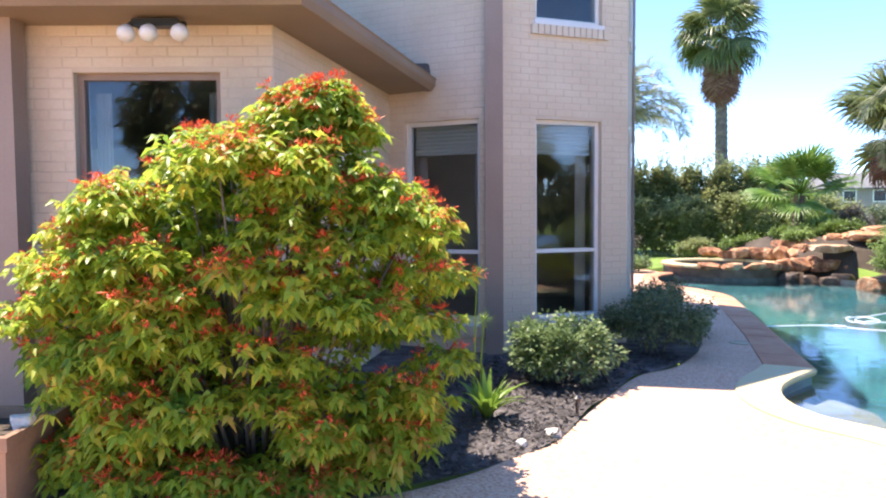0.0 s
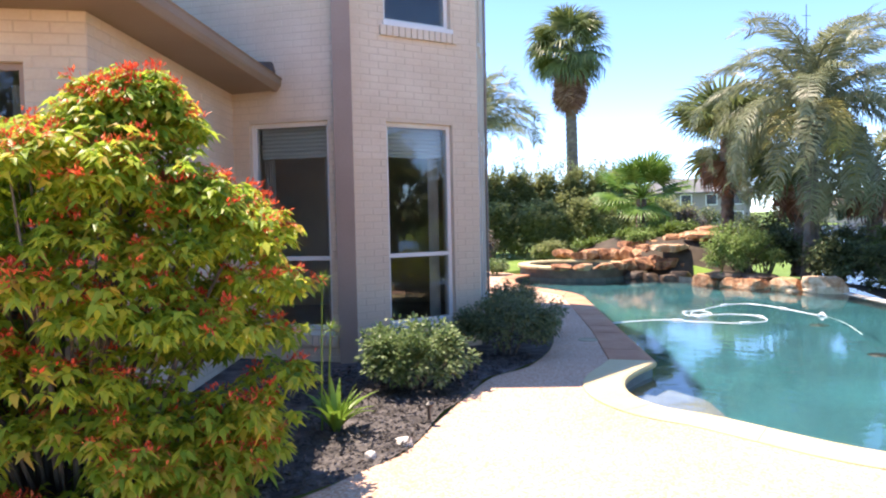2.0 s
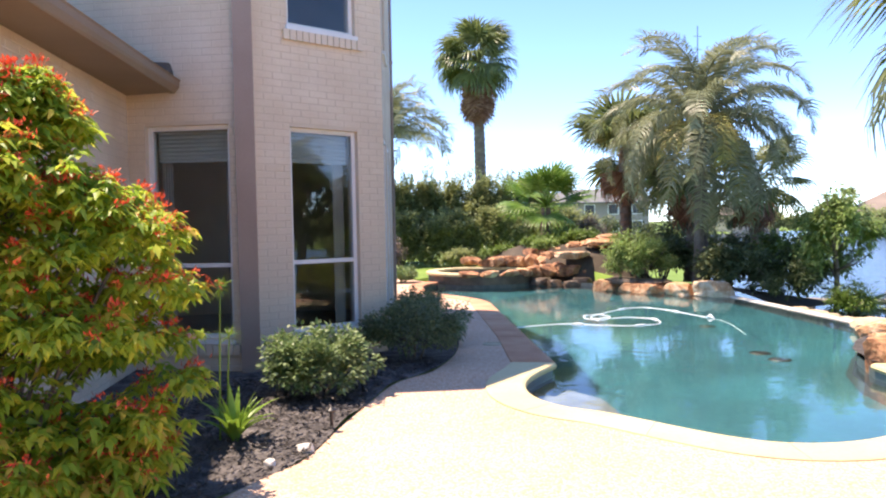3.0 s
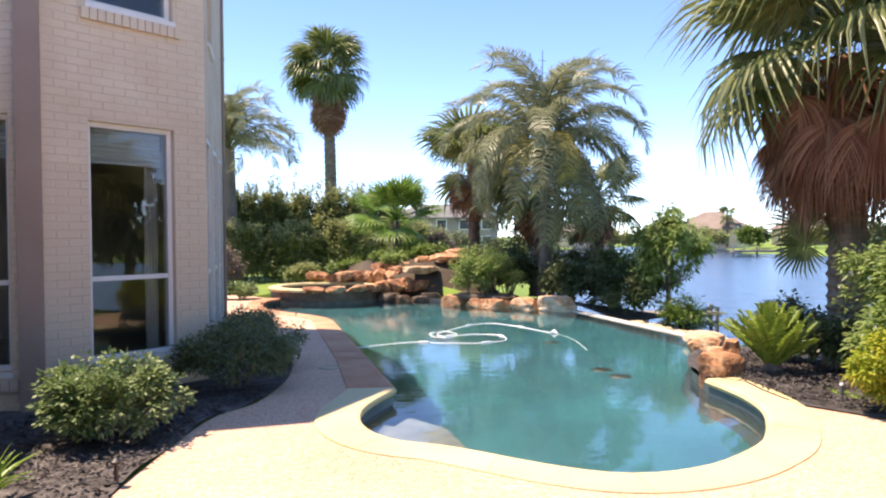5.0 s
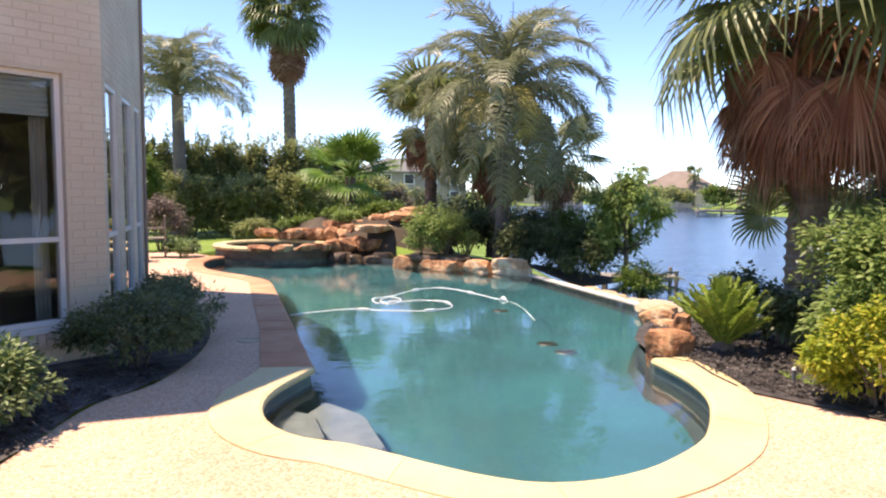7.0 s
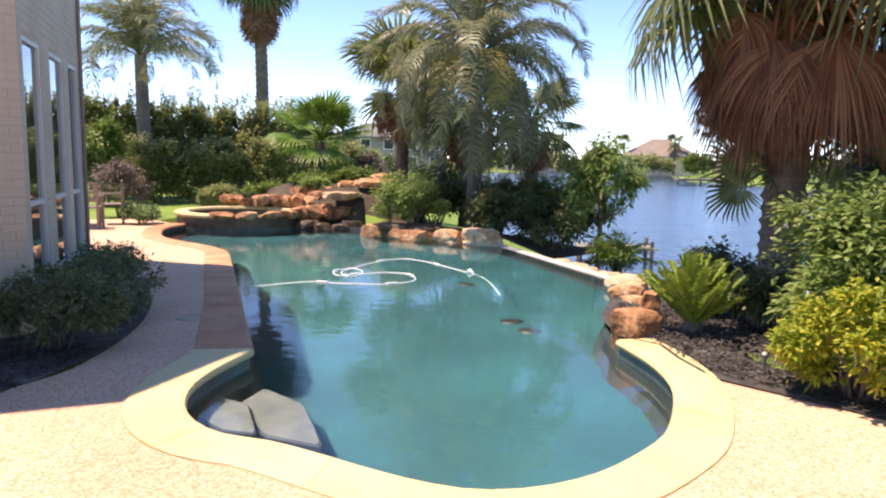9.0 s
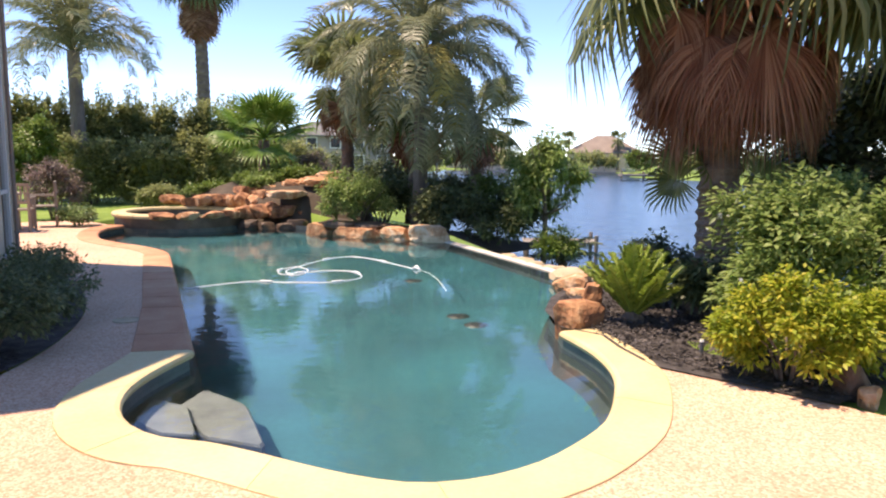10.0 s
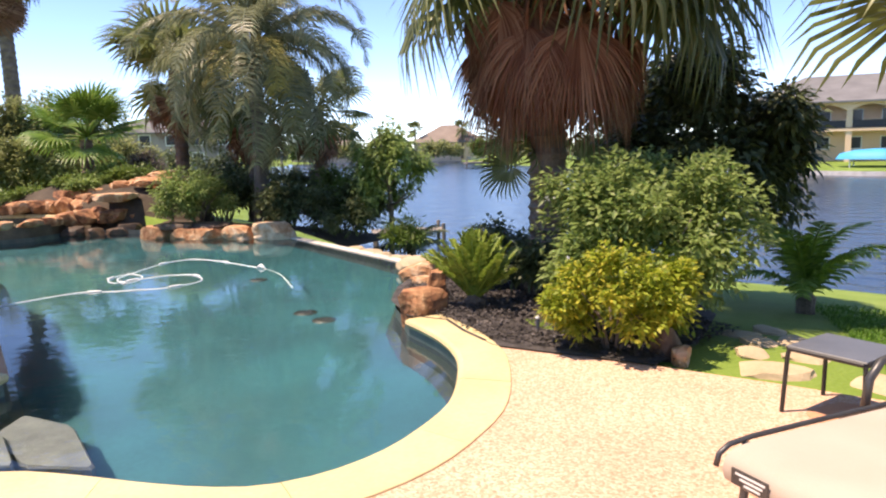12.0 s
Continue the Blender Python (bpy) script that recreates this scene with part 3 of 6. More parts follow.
def wall_with_openings(name, p, q, z0, z1, openings, label, thick=0.24, brick=True, loose=0):
    """A wall in pieces round its openings (x0, x1, z0, z1), faced with bricks in running bond."""
    m, length = frame_of(p, q)
    g = Geo()
    xs = sorted({0.0, length, *(o[0] for o in openings), *(o[1] for o in openings)})
    for x0, x1 in zip(xs, xs[1:]):
        cuts = sorted([(o[2], o[3]) for o in openings if o[0] <= x0 + 1e-6 and o[1] >= x1 - 1e-6])
        z = z0
        for a, b in cuts + [(z1, z1)]:
            if a - z > 1e-4:
                g.box((x0, 0, z), (x1, thick, a), m)
            z = b
    wall = structure(name, g, M_MORTAR, label, False, "wall")
    if not brick:
        return wall
    bw, bh, j = 0.203, 0.064, 0.010
    rest, placed = Geo(), 0
    rng = random.Random(name)
    base = None
    rows = int((z1 - z0) / (bh + j))
    cells = []
    for r in range(rows):
        z = z0 + r * (bh + j)
        x = -(bw + j) * (0.5 if r % 2 else 0.0)
        while x < length:
            a, b = max(x, 0.0), min(x + bw, length)
            x += bw + j
            spans = [(a, b)]
            for o in openings:
                if o[2] - 0.005 < z + bh and o[3] + 0.005 > z:
                    spans = [s for u, v in spans for s in ((u, min(v, o[0] - 0.004)), (max(u, o[1] + 0.004), v)) if s[1] - s[0] > 0.02]
            cells += [(u, v, z) for u, v in spans if v - u > 0.02]
    shared = {}
    for u, v, z in cells:
        w = round(v - u, 3)
        out = rng.uniform(0.0015, 0.0045)
        if placed < loose and z < 2.6:
            key = w
            if key not in shared:
                s = Geo()
                s.add([(0, 0, 0), (w, 0, 0), (w, 0, bh), (0, 0, bh), (0.003, -0.0035, 0.003), (w - 0.003, -0.0035, 0.003), (w - 0.003, -0.0035, bh - 0.003), (0.003, -0.0035, bh - 0.003)], [(4, 5, 6, 7), (0, 1, 5, 4), (1, 2, 6, 5), (2, 3, 7, 6), (3, 0, 4, 7)])
                shared[key] = s.mesh("brick")
            LATE.append((shared[key], M_BRICK, wall, m @ Matrix.Translation((u, rng.uniform(-0.001, 0.0015), z))))
            placed += 1
        else:
            vs = [(u, 0, z), (v, 0, z), (v, 0, z + bh), (u, 0, z + bh), (u + 0.003, -out, z + 0.003), (v - 0.003, -out, z + 0.003), (v - 0.003, -out, z + bh - 0.003), (u + 0.003, -out, z + bh - 0.003)]
            rest.add([m @ Vector(c) for c in vs], [(4, 5, 6, 7), (0, 1, 5, 4), (1, 2, 6, 5), (2, 3, 7, 6), (3, 0, 4, 7)])
    tagged(part("brickwork", rest, M_BRICK, wall), "painted cream brick in running bond", "", "", "stuff")
    return wall


LATE = []
window_count = 0


def window(p, q, x0, x1, z0, z1, rail=None, blind=0.3, label="tall white window with dark glass", curtain=True, deep=0.09, frame_material=None):
    """A sash set back in the wall: frame, glass, meeting rail, sill, blind and curtain behind."""
    global window_count
    window_count += 1
    m, _ = frame_of(p, q)
    w = tagged(new("window_%d" % window_count), label, "window", "", "structure")
    fr, t = 0.045, deep
    g = Geo().slab((x0, t - 0.03, z0), (x0 + fr, t + 0.04, z1), m).slab((x1 - fr, t - 0.03, z0), (x1, t + 0.04, z1), m)
    g.slab((x0 + fr, t - 0.03, z0), (x1 - fr, t + 0.04, z0 + fr), m).slab((x0 + fr, t - 0.03, z1 - fr), (x1 - fr, t + 0.04, z1), m)
    part("window_frame", g, frame_material or M_WHITE, w)
    panes = [(z0 + fr, z1 - fr)] if rail is None else [(z0 + fr, rail - 0.02), (rail + 0.02, z1 - fr)]
    for a, b in panes:
        pane = part("pane", Geo().box((x0 + fr, t, a), (x1 - fr, t + 0.006, b), m), M_GLASS, w)
        pane.visible_shadow = False
    if rail is not None:
        part("meeting_rail", Geo().slab((x0 + fr, t - 0.02, rail - 0.022), (x1 - fr, t + 0.035, rail + 0.022), m), M_WHITE, w)
    part("sill", Geo().slab((x0 - 0.02, -0.03, z0 - 0.05), (x1 + 0.02, t - 0.03, z0 - 0.004), m), M_WHITE, w)
    if blind:
        g = Geo()
        n = 14
        vs = []
        for i in range(n + 1):
            z = z1 - fr - blind * i / n
            vs += [m @ Vector((x0 + fr, t + 0.10 + (0.012 if i % 2 else 0), z)), m @ Vector((x1 - fr, t + 0.10 + (0.012 if i % 2 else 0), z))]
        g.add(vs, [(2 * i, 2 * i + 1, 2 * i + 3, 2 * i + 2) for i in range(n)])
        g.box((x0 + fr, t + 0.09, z1 - fr - blind - 0.02), (x1 - fr, t + 0.12, z1 - fr - blind), m)
        tagged(part("window_blind", g, M_SHADE), "pale grey pleated blind drawn up behind glass", "blind", "window blinds")
    if curtain:
        for a, b in ((x0 + 0.02, x0 + 0.14), (x1 - 0.17, x1 - 0.03)):
            vs = []
            k = 12
            for i in range(k + 1):
                x, y = a + (b - a) * i / k, t + 0.2 + 0.02 * math.sin(i * 2.1)
                vs += [m @ Vector((x, y, 0.12)), m @ Vector((x, y, z1 - 0.1))]
            tagged(part("curtain", Geo().add(vs, [(2 * i, 2 * i + 1, 2 * i + 3, 2 * i + 2) for i in range(k)]), M_CURTAIN, smooth=True), "grey brown curtain hanging behind the window", "curtain", "curtains")
    return w


C0, C1, C2, C3, C4 = (-0.46, 7.0), (0.70, 6.47), (2.27, 7.09), (3.03, 9.93), (3.05, 11.2)
TOP = 5.7
d12, d23 = math.dist(C1, C2), math.dist(C2, C3)
uw = (0.50, 1.34, 3.62, TOP - 0.55)
openings_front = [(0.50, 1.34, 0.34, 2.55), uw]
wall_with_openings("wall_bay_front", C1, C2, 0.0, TOP, openings_front, "cream painted brick bay wall", loose=170)
window(C1, C2, 0.50, 1.34, 0.34, 2.55, 1.10, 0.30)
window(C1, C2, *uw, None, 0.0, "small upper window with dark glass", False)
left_len = math.dist(C0, C1)
openings_left = [(left_len - 1.08, left_len - 0.17, 0.34, 2.55)]
wall_with_openings("wall_bay_side", (-2.6, 7.98), C1, 0.0, TOP, [(o[0] + math.dist((-2.6, 7.98), C0), o[1] + math.dist((-2.6, 7.98), C0), o[2], o[3]) for o in openings_left], "cream painted brick bay wall", loose=60)
window(C0, C1, *openings_left[0], 1.10, 0.30)
openings_right = [(0.16, 0.84, 0.34, 2.55), (1.22, 1.90, 0.34, 2.55), (2.2, 2.75, 0.34, 2.55)]
uw2 = (0.45, 1.15, 3.62, TOP - 0.55)
wall_with_openings("wall_bay_pool", C2, C3, 0.0, TOP, openings_right + [uw2], "cream painted brick bay wall", loose=60)
for o in openings_right:
    window(C2, C3, *o, 1.10, 0.30, deep=0.036)
window(C2, C3, *uw2, None, 0.0, "small upper window with dark glass", False)
wall_with_openings("wall_pool_side", C3, C4, 0.0, TOP, [], "cream painted brick house wall", brick=False)
wall_with_openings("wall_north", C4, (-9.0, 13.0), 0.0, TOP, [], "cream painted brick house wall", brick=False)
wall_with_openings("wall_west", (-9.0, 13.0), (-9.0, 3.9), 0.0, TOP, [], "cream painted brick house wall", brick=False)
# brick sills under the windows and soldier course
for a, b, o in ((C1, C2, openings_front[0]), (C1, C2, uw), (C0, C1, openings_left[0]), (C2, C3, openings_right[0]), (C2, C3, openings_right[1])):
    m, _ = frame_of(a, b)
    sill = thing("sill_course", "cream brick sill course under a window", "sill", kind="structure")
    x = o[0] - 0.06
    while x < o[1] + 0.05:
        part("brick", Geo().slab((x, -0.045, o[2] - 0.16), (x + 0.066, -0.008, o[2] - 0.055), m, 0.003), M_BRICK, sill)
        x += 0.075
# tan trim post on the bay corner
mpost = Matrix.Translation((C1[0], C1[1], 0)) @ Matrix.Rotation(radians(-2), 4, "Z")
post = Geo().slab((-0.095, -0.05, 0.0), (0.095, 0.08, TOP), mpost, 0.02)
structure("trim_post", post, M_PIPE, "tan painted trim post on the bay corner", False, "trim")
pipe = thing("downspout", "slim tan downspout on the bay corner", "downspout", kind="structure")
part("pipe", Geo().tube([(3.035, 9.84, 0.1), (3.035, 9.84, 2.6), (3.035, 9.84, TOP)], 0.022, 10), M_PIPE, pipe)
for z in (0.6, 2.3, 4.0):
    part("bracket", Geo().slab((2.98, 9.815, z), (3.06, 9.865, z + 0.03)), M_PIPE, pipe)

# wing with low eaves
A0, A1 = (-9.0, 3.72), (-1.02, 3.95)
wing_top = 2.9
wa_m, wa_len = frame_of(A0, A1)
ax = lambda x: (x - A0[0]) / math.cos(math.atan2(A1[1] - A0[1], A1[0] - A0[0]))
wing_open = [(ax(-2.44), ax(-1.40), 0.45, 2.55), (ax(-4.2), ax(-3.05), 0.3, 2.3)]
wall_with_openings("wall_wing_front", A0, A1, 0.0, wing_top, wing_open, "cream painted brick wing wall", loose=10)
window(A0, A1, *wing_open[0], None, 0.0, "large window with dark glass and tan frame", True, frame_material=M_PIPE)
window(A0, A1, *wing_open[1], None, 0.0, "patio window with dark glass", False)
wall_with_openings("wall_wing_side", A1, C0, 0.0, wing_top, [], "cream painted brick wing wall")
structure("trim_post", Geo().slab((-2.96, 3.68, 0), (-2.74, 3.84, wing_top), None, 0.015), M_PIPE, "tan painted post on the wing wall", False, "trim")
eave = [(-9.4, 3.3), (-0.72, 3.48), (-0.02, 6.74)]
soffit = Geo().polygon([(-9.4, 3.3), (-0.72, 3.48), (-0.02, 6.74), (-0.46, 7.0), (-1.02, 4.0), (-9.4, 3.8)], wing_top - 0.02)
structure("soffit", soffit, M_TRIM_SHADED, "tan boarded soffit, shade under the eaves put into its colour", False, "soffit")
gut = Geo()
prof = [(0.0, -0.03), (-0.05, -0.03), (-0.095, 0.03), (-0.10, 0.085), (-0.115, 0.10), (-0.085, 0.10), (-0.08, 0.06), (0.0, 0.06)]
rows = []
for dx, dz in prof:
    rows.append((offset_line(eave, -dx), wing_top + dz))
gut.sheet([r for r, _ in rows], [z for _, z in rows])
for e in (0, 2):
    gut.add([(*rows[i][0][e], rows[i][1]) for i in range(8)], [tuple(range(8))])
structure("gutter", gut, M_TRIM_SHADED, "tan metal gutter along the low eaves", False, "gutter")
# shingles of the low roof, course by course
low_roof = thing("roof", "dark grey shingle roof over the wing", "roof", kind="structure")
ridge = [(-9.4, 7.4), (-3.0, 7.5), (-2.45, 7.86)]
for k in range(9):
    a, b = k / 9, (k + 1) / 9 + 0.02
    g = Geo()
    mixp = lambda t: [tuple(np.array(e) * (1 - t) + np.array(r) * t) for e, r in zip(eave, ridge)]
    za, zb = wing_top + 0.11 + a * 1.7, wing_top + 0.10 + b * 1.7
    g.sheet([mixp(a), mixp(a), mixp(b)], [za, za + 0.02, zb])
    part("shingle_course", g, M_ROOF, low_roof)
part("step_flashing", Geo().slab((-0.32, 6.36, wing_top + 0.10), (0.02, 6.72, wing_top + 0.20), Matrix.Rotation(0.0, 4, "Z"), 0.02), M_ROOF, low_roof, "dark shingle end against the bay wall")
# main roof, out of view; eaves above the bay outlined to cast the deck shadow
main = [(-10, 3.4), (-1.0, 6.7), (0.95, 6.30), (2.33, 7.33), (3.14, 9.95), (3.2, 11.4), (2.2, 12.6), (-10, 13.6)]
roof = thing("roof", "unseen grey shingle roof, tan eaves shaped for the deck shadow", "roof", kind="structure")
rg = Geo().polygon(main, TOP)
part("eaves_board", rg, M_TRIM_SHADED, roof)
rc = [(x * 0.25 - 3.2, y * 0.2 + 7.6) for x, y in main]
part("shingles", Geo().sheet([main, main, rc], [TOP, TOP + 0.18, TOP + 2.4], True).polygon(rc, TOP + 2.4), M_ROOF, roof)
structure("floor", Geo().polygon([(-9, 4.0), (-1.1, 4.1), (-0.5, 7.1), (0.68, 6.6), (2.2, 7.25), (2.9, 9.93), (2.92, 11.1), (-9, 12.8)], 0.06), M_ROOM, "plain indoor floor behind the windows", False, "floor")
structure("ceiling", Geo().polygon([(-9, 4.0), (-1.1, 4.1), (-0.5, 7.1), (0.68, 6.6), (2.2, 7.25), (2.9, 9.93), (2.92, 11.1), (-9, 12.8)], 2.8), M_ROOM, "plain indoor ceiling behind the windows", False, "ceiling")

# flood light under the soffit
flood = thing("flood_light", "dark bracket flood light with three clear bulbs", "flood light", at=(-1.75, 3.72, 2.86))
part("bracket", Geo().slab((-0.16, -0.05, -0.05), (0.16, 0.05, 0.0), None, 0.01), M_BLACK, flood)
for dx in (-0.17, -0.02, 0.19):
    g = Geo().tube([(dx, -0.02, -0.03), (dx, -0.06, -0.07)], [0.02, 0.025], 10)
    part("lamp_holder", g, M_BLACK, flood)
    prof = [(0.02, 0), (0.045, 0.03), (0.06, 0.07), (0.055, 0.1), (0.03, 0.12)]
    g = Geo().tube([(dx, -0.05 - d * 0.7, -0.06 - d * 0.7) for _, d in prof], [r for r, _ in prof], 14)
    part("bulb", g, M_WHITE, flood, "clear reflector bulb", smooth=True)


# ---- plants ----
def leaf_arrays(base, direction, length, width, rng, droop=0.3, fold=0.25):
    """Five-point leaves: arrays of vertices and triangles."""
    n = len(base)
    d = direction / (np.linalg.norm(direction, axis=1)[:, None] + 1e-9)
    ref = rng.normal(size=(n, 3)) * 0.35 + np.array((0, 0, 1.0))
    side = np.cross(d, ref)
    side /= np.linalg.norm(side, axis=1)[:, None] + 1e-9
    up = np.cross(side, d)
    L = (length * rng.uniform(0.65, 1.25, n))[:, None]
    W = (width * rng.uniform(0.7, 1.25, n))[:, None]
    down = np.array((0, 0, -1.0))
    mid = base + d * L * 0.5 + down * L * droop * 0.15 - up * W * fold
    lft = base + d * L * 0.42 + side * W + down * L * droop * 0.1
    rgt = base + d * L * 0.42 - side * W + down * L * droop * 0.1
    tip = base + d * L + down * L * droop
    v = np.stack([base, lft, mid, rgt, tip], 1).reshape(-1, 3)
    k = (np.arange(n) * 5)[:, None, None]
    t = (np.array([[0, 2, 1], [0, 3, 2], [1, 2, 4], [2, 3, 4]])[None] + k).reshape(-1, 3)
    return v, t


def lumpy_points(rng, n, centre, radii, lumps, depth=0.35, under=None):
    """Points near the uneven skin of a bush, and the ways out of it."""
    dirs = rng.normal(size=(lumps, 3))
    dirs[:, 2] = np.abs(dirs[:, 2]) - 0.25
    dirs /= np.linalg.norm(dirs, axis=1)[:, None]
    if under is not None:
        h, az = rng.uniform(-under, 1.0, lumps), rng.uniform(0, 2 * np.pi, lumps)
        wide = np.where(h > 0, np.sqrt(1 - h * h), 0.98)
        dirs = np.stack([wide * np.cos(az), wide * np.sin(az), h], 1)
    size = rng.uniform(0.16, 0.42, lumps)
    pick = rng.integers(0, lumps, n)
    loc = rng.normal(size=(n, 3))
    loc /= np.linalg.norm(loc, axis=1)[:, None]
    r = rng.uniform(1 - depth, 1.0, n)[:, None]
    p = dirs[pick] * (1 - size[pick])[:, None] * rng.uniform(0.75, 1.05, lumps)[pick][:, None] + loc * size[pick][:, None] * r
    out = loc * 0.7 + p
    pts = np.array(centre) + p * np.array(radii)
    out = out / (np.linalg.norm(out, axis=1)[:, None] + 1e-9)
    return pts, out


def bush(name, label, category, at, radii, sprays, per, leaf, width, material, seed, droop=0.5, lumps=26, stems=6, flowers=None, group="", flower_share=0.4, lift=0.9, depth=0.4, low=0.03, bark=None, under=None):
    """A shrub: stems, a crown of leaves set in sprays, flowers where it has them."""
    rng = np.random.default_rng(seed)
    t = thing(name, label, category, group, at)
    pts, out = lumpy_points(rng, sprays, (0, 0, radii[2] * lift), radii, lumps, depth, under)
    keep = pts[:, 2] > low
    pts, out = pts[keep], out[keep]
    n = len(pts)
    base = np.repeat(pts, per, 0)
    o = np.repeat(out, per, 0)
    around = rng.normal(size=(n * per, 3))
    d = o * 0.7 + around * 0.75
    d[:, 2] = d[:, 2] * 0.6 - droop * 0.35
    base = base + around * leaf * 0.35 - o * rng.uniform(0, leaf * 1.2, n * per)[:, None]
    base[:, 2] = np.maximum(base[:, 2], low)
    v, f = leaf_arrays(base, d, leaf, width, rng, droop)
    v[:, 2] = np.maximum(v[:, 2], 0.005)
    tagged(part("crown", tri_mesh("crown", v, f), material, t), "", "", "", "stuff")
    for i in range(stems):
        g = Geo()
        a = 2 * math.pi * i / stems + rng.uniform(-0.3, 0.3)
        e = np.array((math.cos(a) * radii[0] * 0.6, math.sin(a) * radii[1] * 0.6, radii[2] * lift * rng.uniform(0.9, 1.4)))
        g.tube([(0.05 * math.cos(a), 0.05 * math.sin(a), -0.05), tuple(e * (0.35, 0.35, 0.5)), tuple(e)], [0.014 + 0.006 * radii[2], 0.011, 0.005], 6)
        part("stem", g, bark or M_BARK, t, smooth=True)
    if flowers is not None:
        chosen = rng.permutation(n)[: int(n * flower_share)]
        chosen = chosen[out[chosen][:, 2] > -0.35]
        q = np.repeat(pts[chosen] + out[chosen] * leaf * 0.6, 7, 0)
        dd = np.repeat(out[chosen], 7, 0) + rng.normal(size=q.shape) * 0.7 + np.array((0, 0, 0.3))
        v, f = leaf_arrays(q, dd, flowers[1], flowers[2], rng, 0.1, 0.5)
        tagged(part("blossom", tri_mesh("blossom", v, f), flowers[0], t, flowers[3]), "", "", "", "stuff")
    return t


def layered_bush(name, label, category, at, profile, depth, pads, sprays, leaf, width, material, flowers, flower_share, seed):
    """A bush of leafy pads at the ends of its boughs. profile: height, left and right reach; whorls hang, flowers sit on top."""
    rng = np.random.default_rng(seed)
    t = thing(name, label, category, "", at)
    hs, lo, hi = (np.array(c, float) for c in zip(*profile))
    P, O, F = [], [], []
    for i in range(pads):
        inner = i % 4 == 3
        z = hs[0] + (hs[-1] - hs[0]) * ((i * 0.618034) % 1.0) ** 1.2
        left, right = np.interp(z, hs, lo), np.interp(z, hs, hi)
        a = rng.uniform(0, 2 * math.pi)
        reach = (0.55 if inner else 0.92) + 0.10 * noise.noise((math.cos(a) * 1.9, math.sin(a) * 1.9, z * 1.6 + seed))
        wide = (right - left) / 2
        size = rng.uniform(0.17, 0.30)
        half = max(wide - size * 0.75, 0.03)
        deep = max(depth * min(1.0, wide / 0.9) - size * 0.5, 0.03)
        c = np.array(((left + right) / 2 + math.cos(a) * half * reach, math.sin(a) * deep * reach, z - 0.12))
        count = sprays // 2 if inner else sprays
        d = rng.normal(size=(count, 3))
        d[:, 2] = np.abs(d[:, 2]) * 1.2 - 0.25
        d /= np.linalg.norm(d, axis=1)[:, None]
        P.append(c + d * size * rng.uniform(0.55, 1.0, (count, 1)) * (1.15, 1.05, 0.62))
        O.append(d)
        F.append((d[:, 2] > 0.15) & (not inner))
        if i % 3 == 0:
            core, foot = Vector(tuple(c)), Vector((c[0] * 0.3, 0.15 * c[1], -0.03))
            g = Geo().tube([tuple(foot), tuple(foot.lerp(core, 0.5) + Vector((0, 0, 0.12))), tuple(core)], [0.014, 0.01, 0.005], 6)
            part("stem", g, M_BARK, t, smooth=True)
    P, O, F = np.concatenate(P), np.concatenate(O), np.concatenate(F)
    keep = P[:, 2] > 0.06
    P, O, F = P[keep], O[keep], F[keep]
    # each whorl: leaves set round a shoot tip, tips hanging
    per = 7
    turn = np.tile(np.arange(per) * 2 * np.pi / per, len(P)) + np.repeat(rng.uniform(0, 6.3, len(P)), per) + rng.uniform(-0.3, 0.3, len(P) * per)
    d = np.stack([np.cos(turn), np.sin(turn), rng.uniform(-0.5, 0.25, len(turn))], 1) + np.repeat(O, per, 0) * 0.45
    base = np.repeat(P, per, 0) + rng.normal(size=d.shape) * 0.008
    v, f = leaf_arrays(base, d, leaf, width, rng, 0.55, 0.3)
    v[:, 2] = np.maximum(v[:, 2], 0.01)
    tagged(part("crown", tri_mesh("crown", v, f), material, t), "", "", "", "stuff")
    chosen = np.nonzero(F & (rng.random(len(P)) < flower_share))[0]
    q = np.repeat(P[chosen] + O[chosen] * 0.02 + (0, 0, 0.015), 16, 0)
    q = q + rng.normal(size=q.shape) * (0.022, 0.022, 0.010)
    dd = np.repeat(O[chosen], 16, 0) * 0.7 + rng.normal(size=q.shape) * 0.7 + (0, 0, 0.35)
    v, f = leaf_arrays(q, dd, 0.040, 0.0055, rng, 0.15, 0.5)
    tagged(part("blossom", tri_mesh("blossom", v, f), flowers, t, "orange-red tubular flower clusters"), "", "", "", "stuff")
    return t


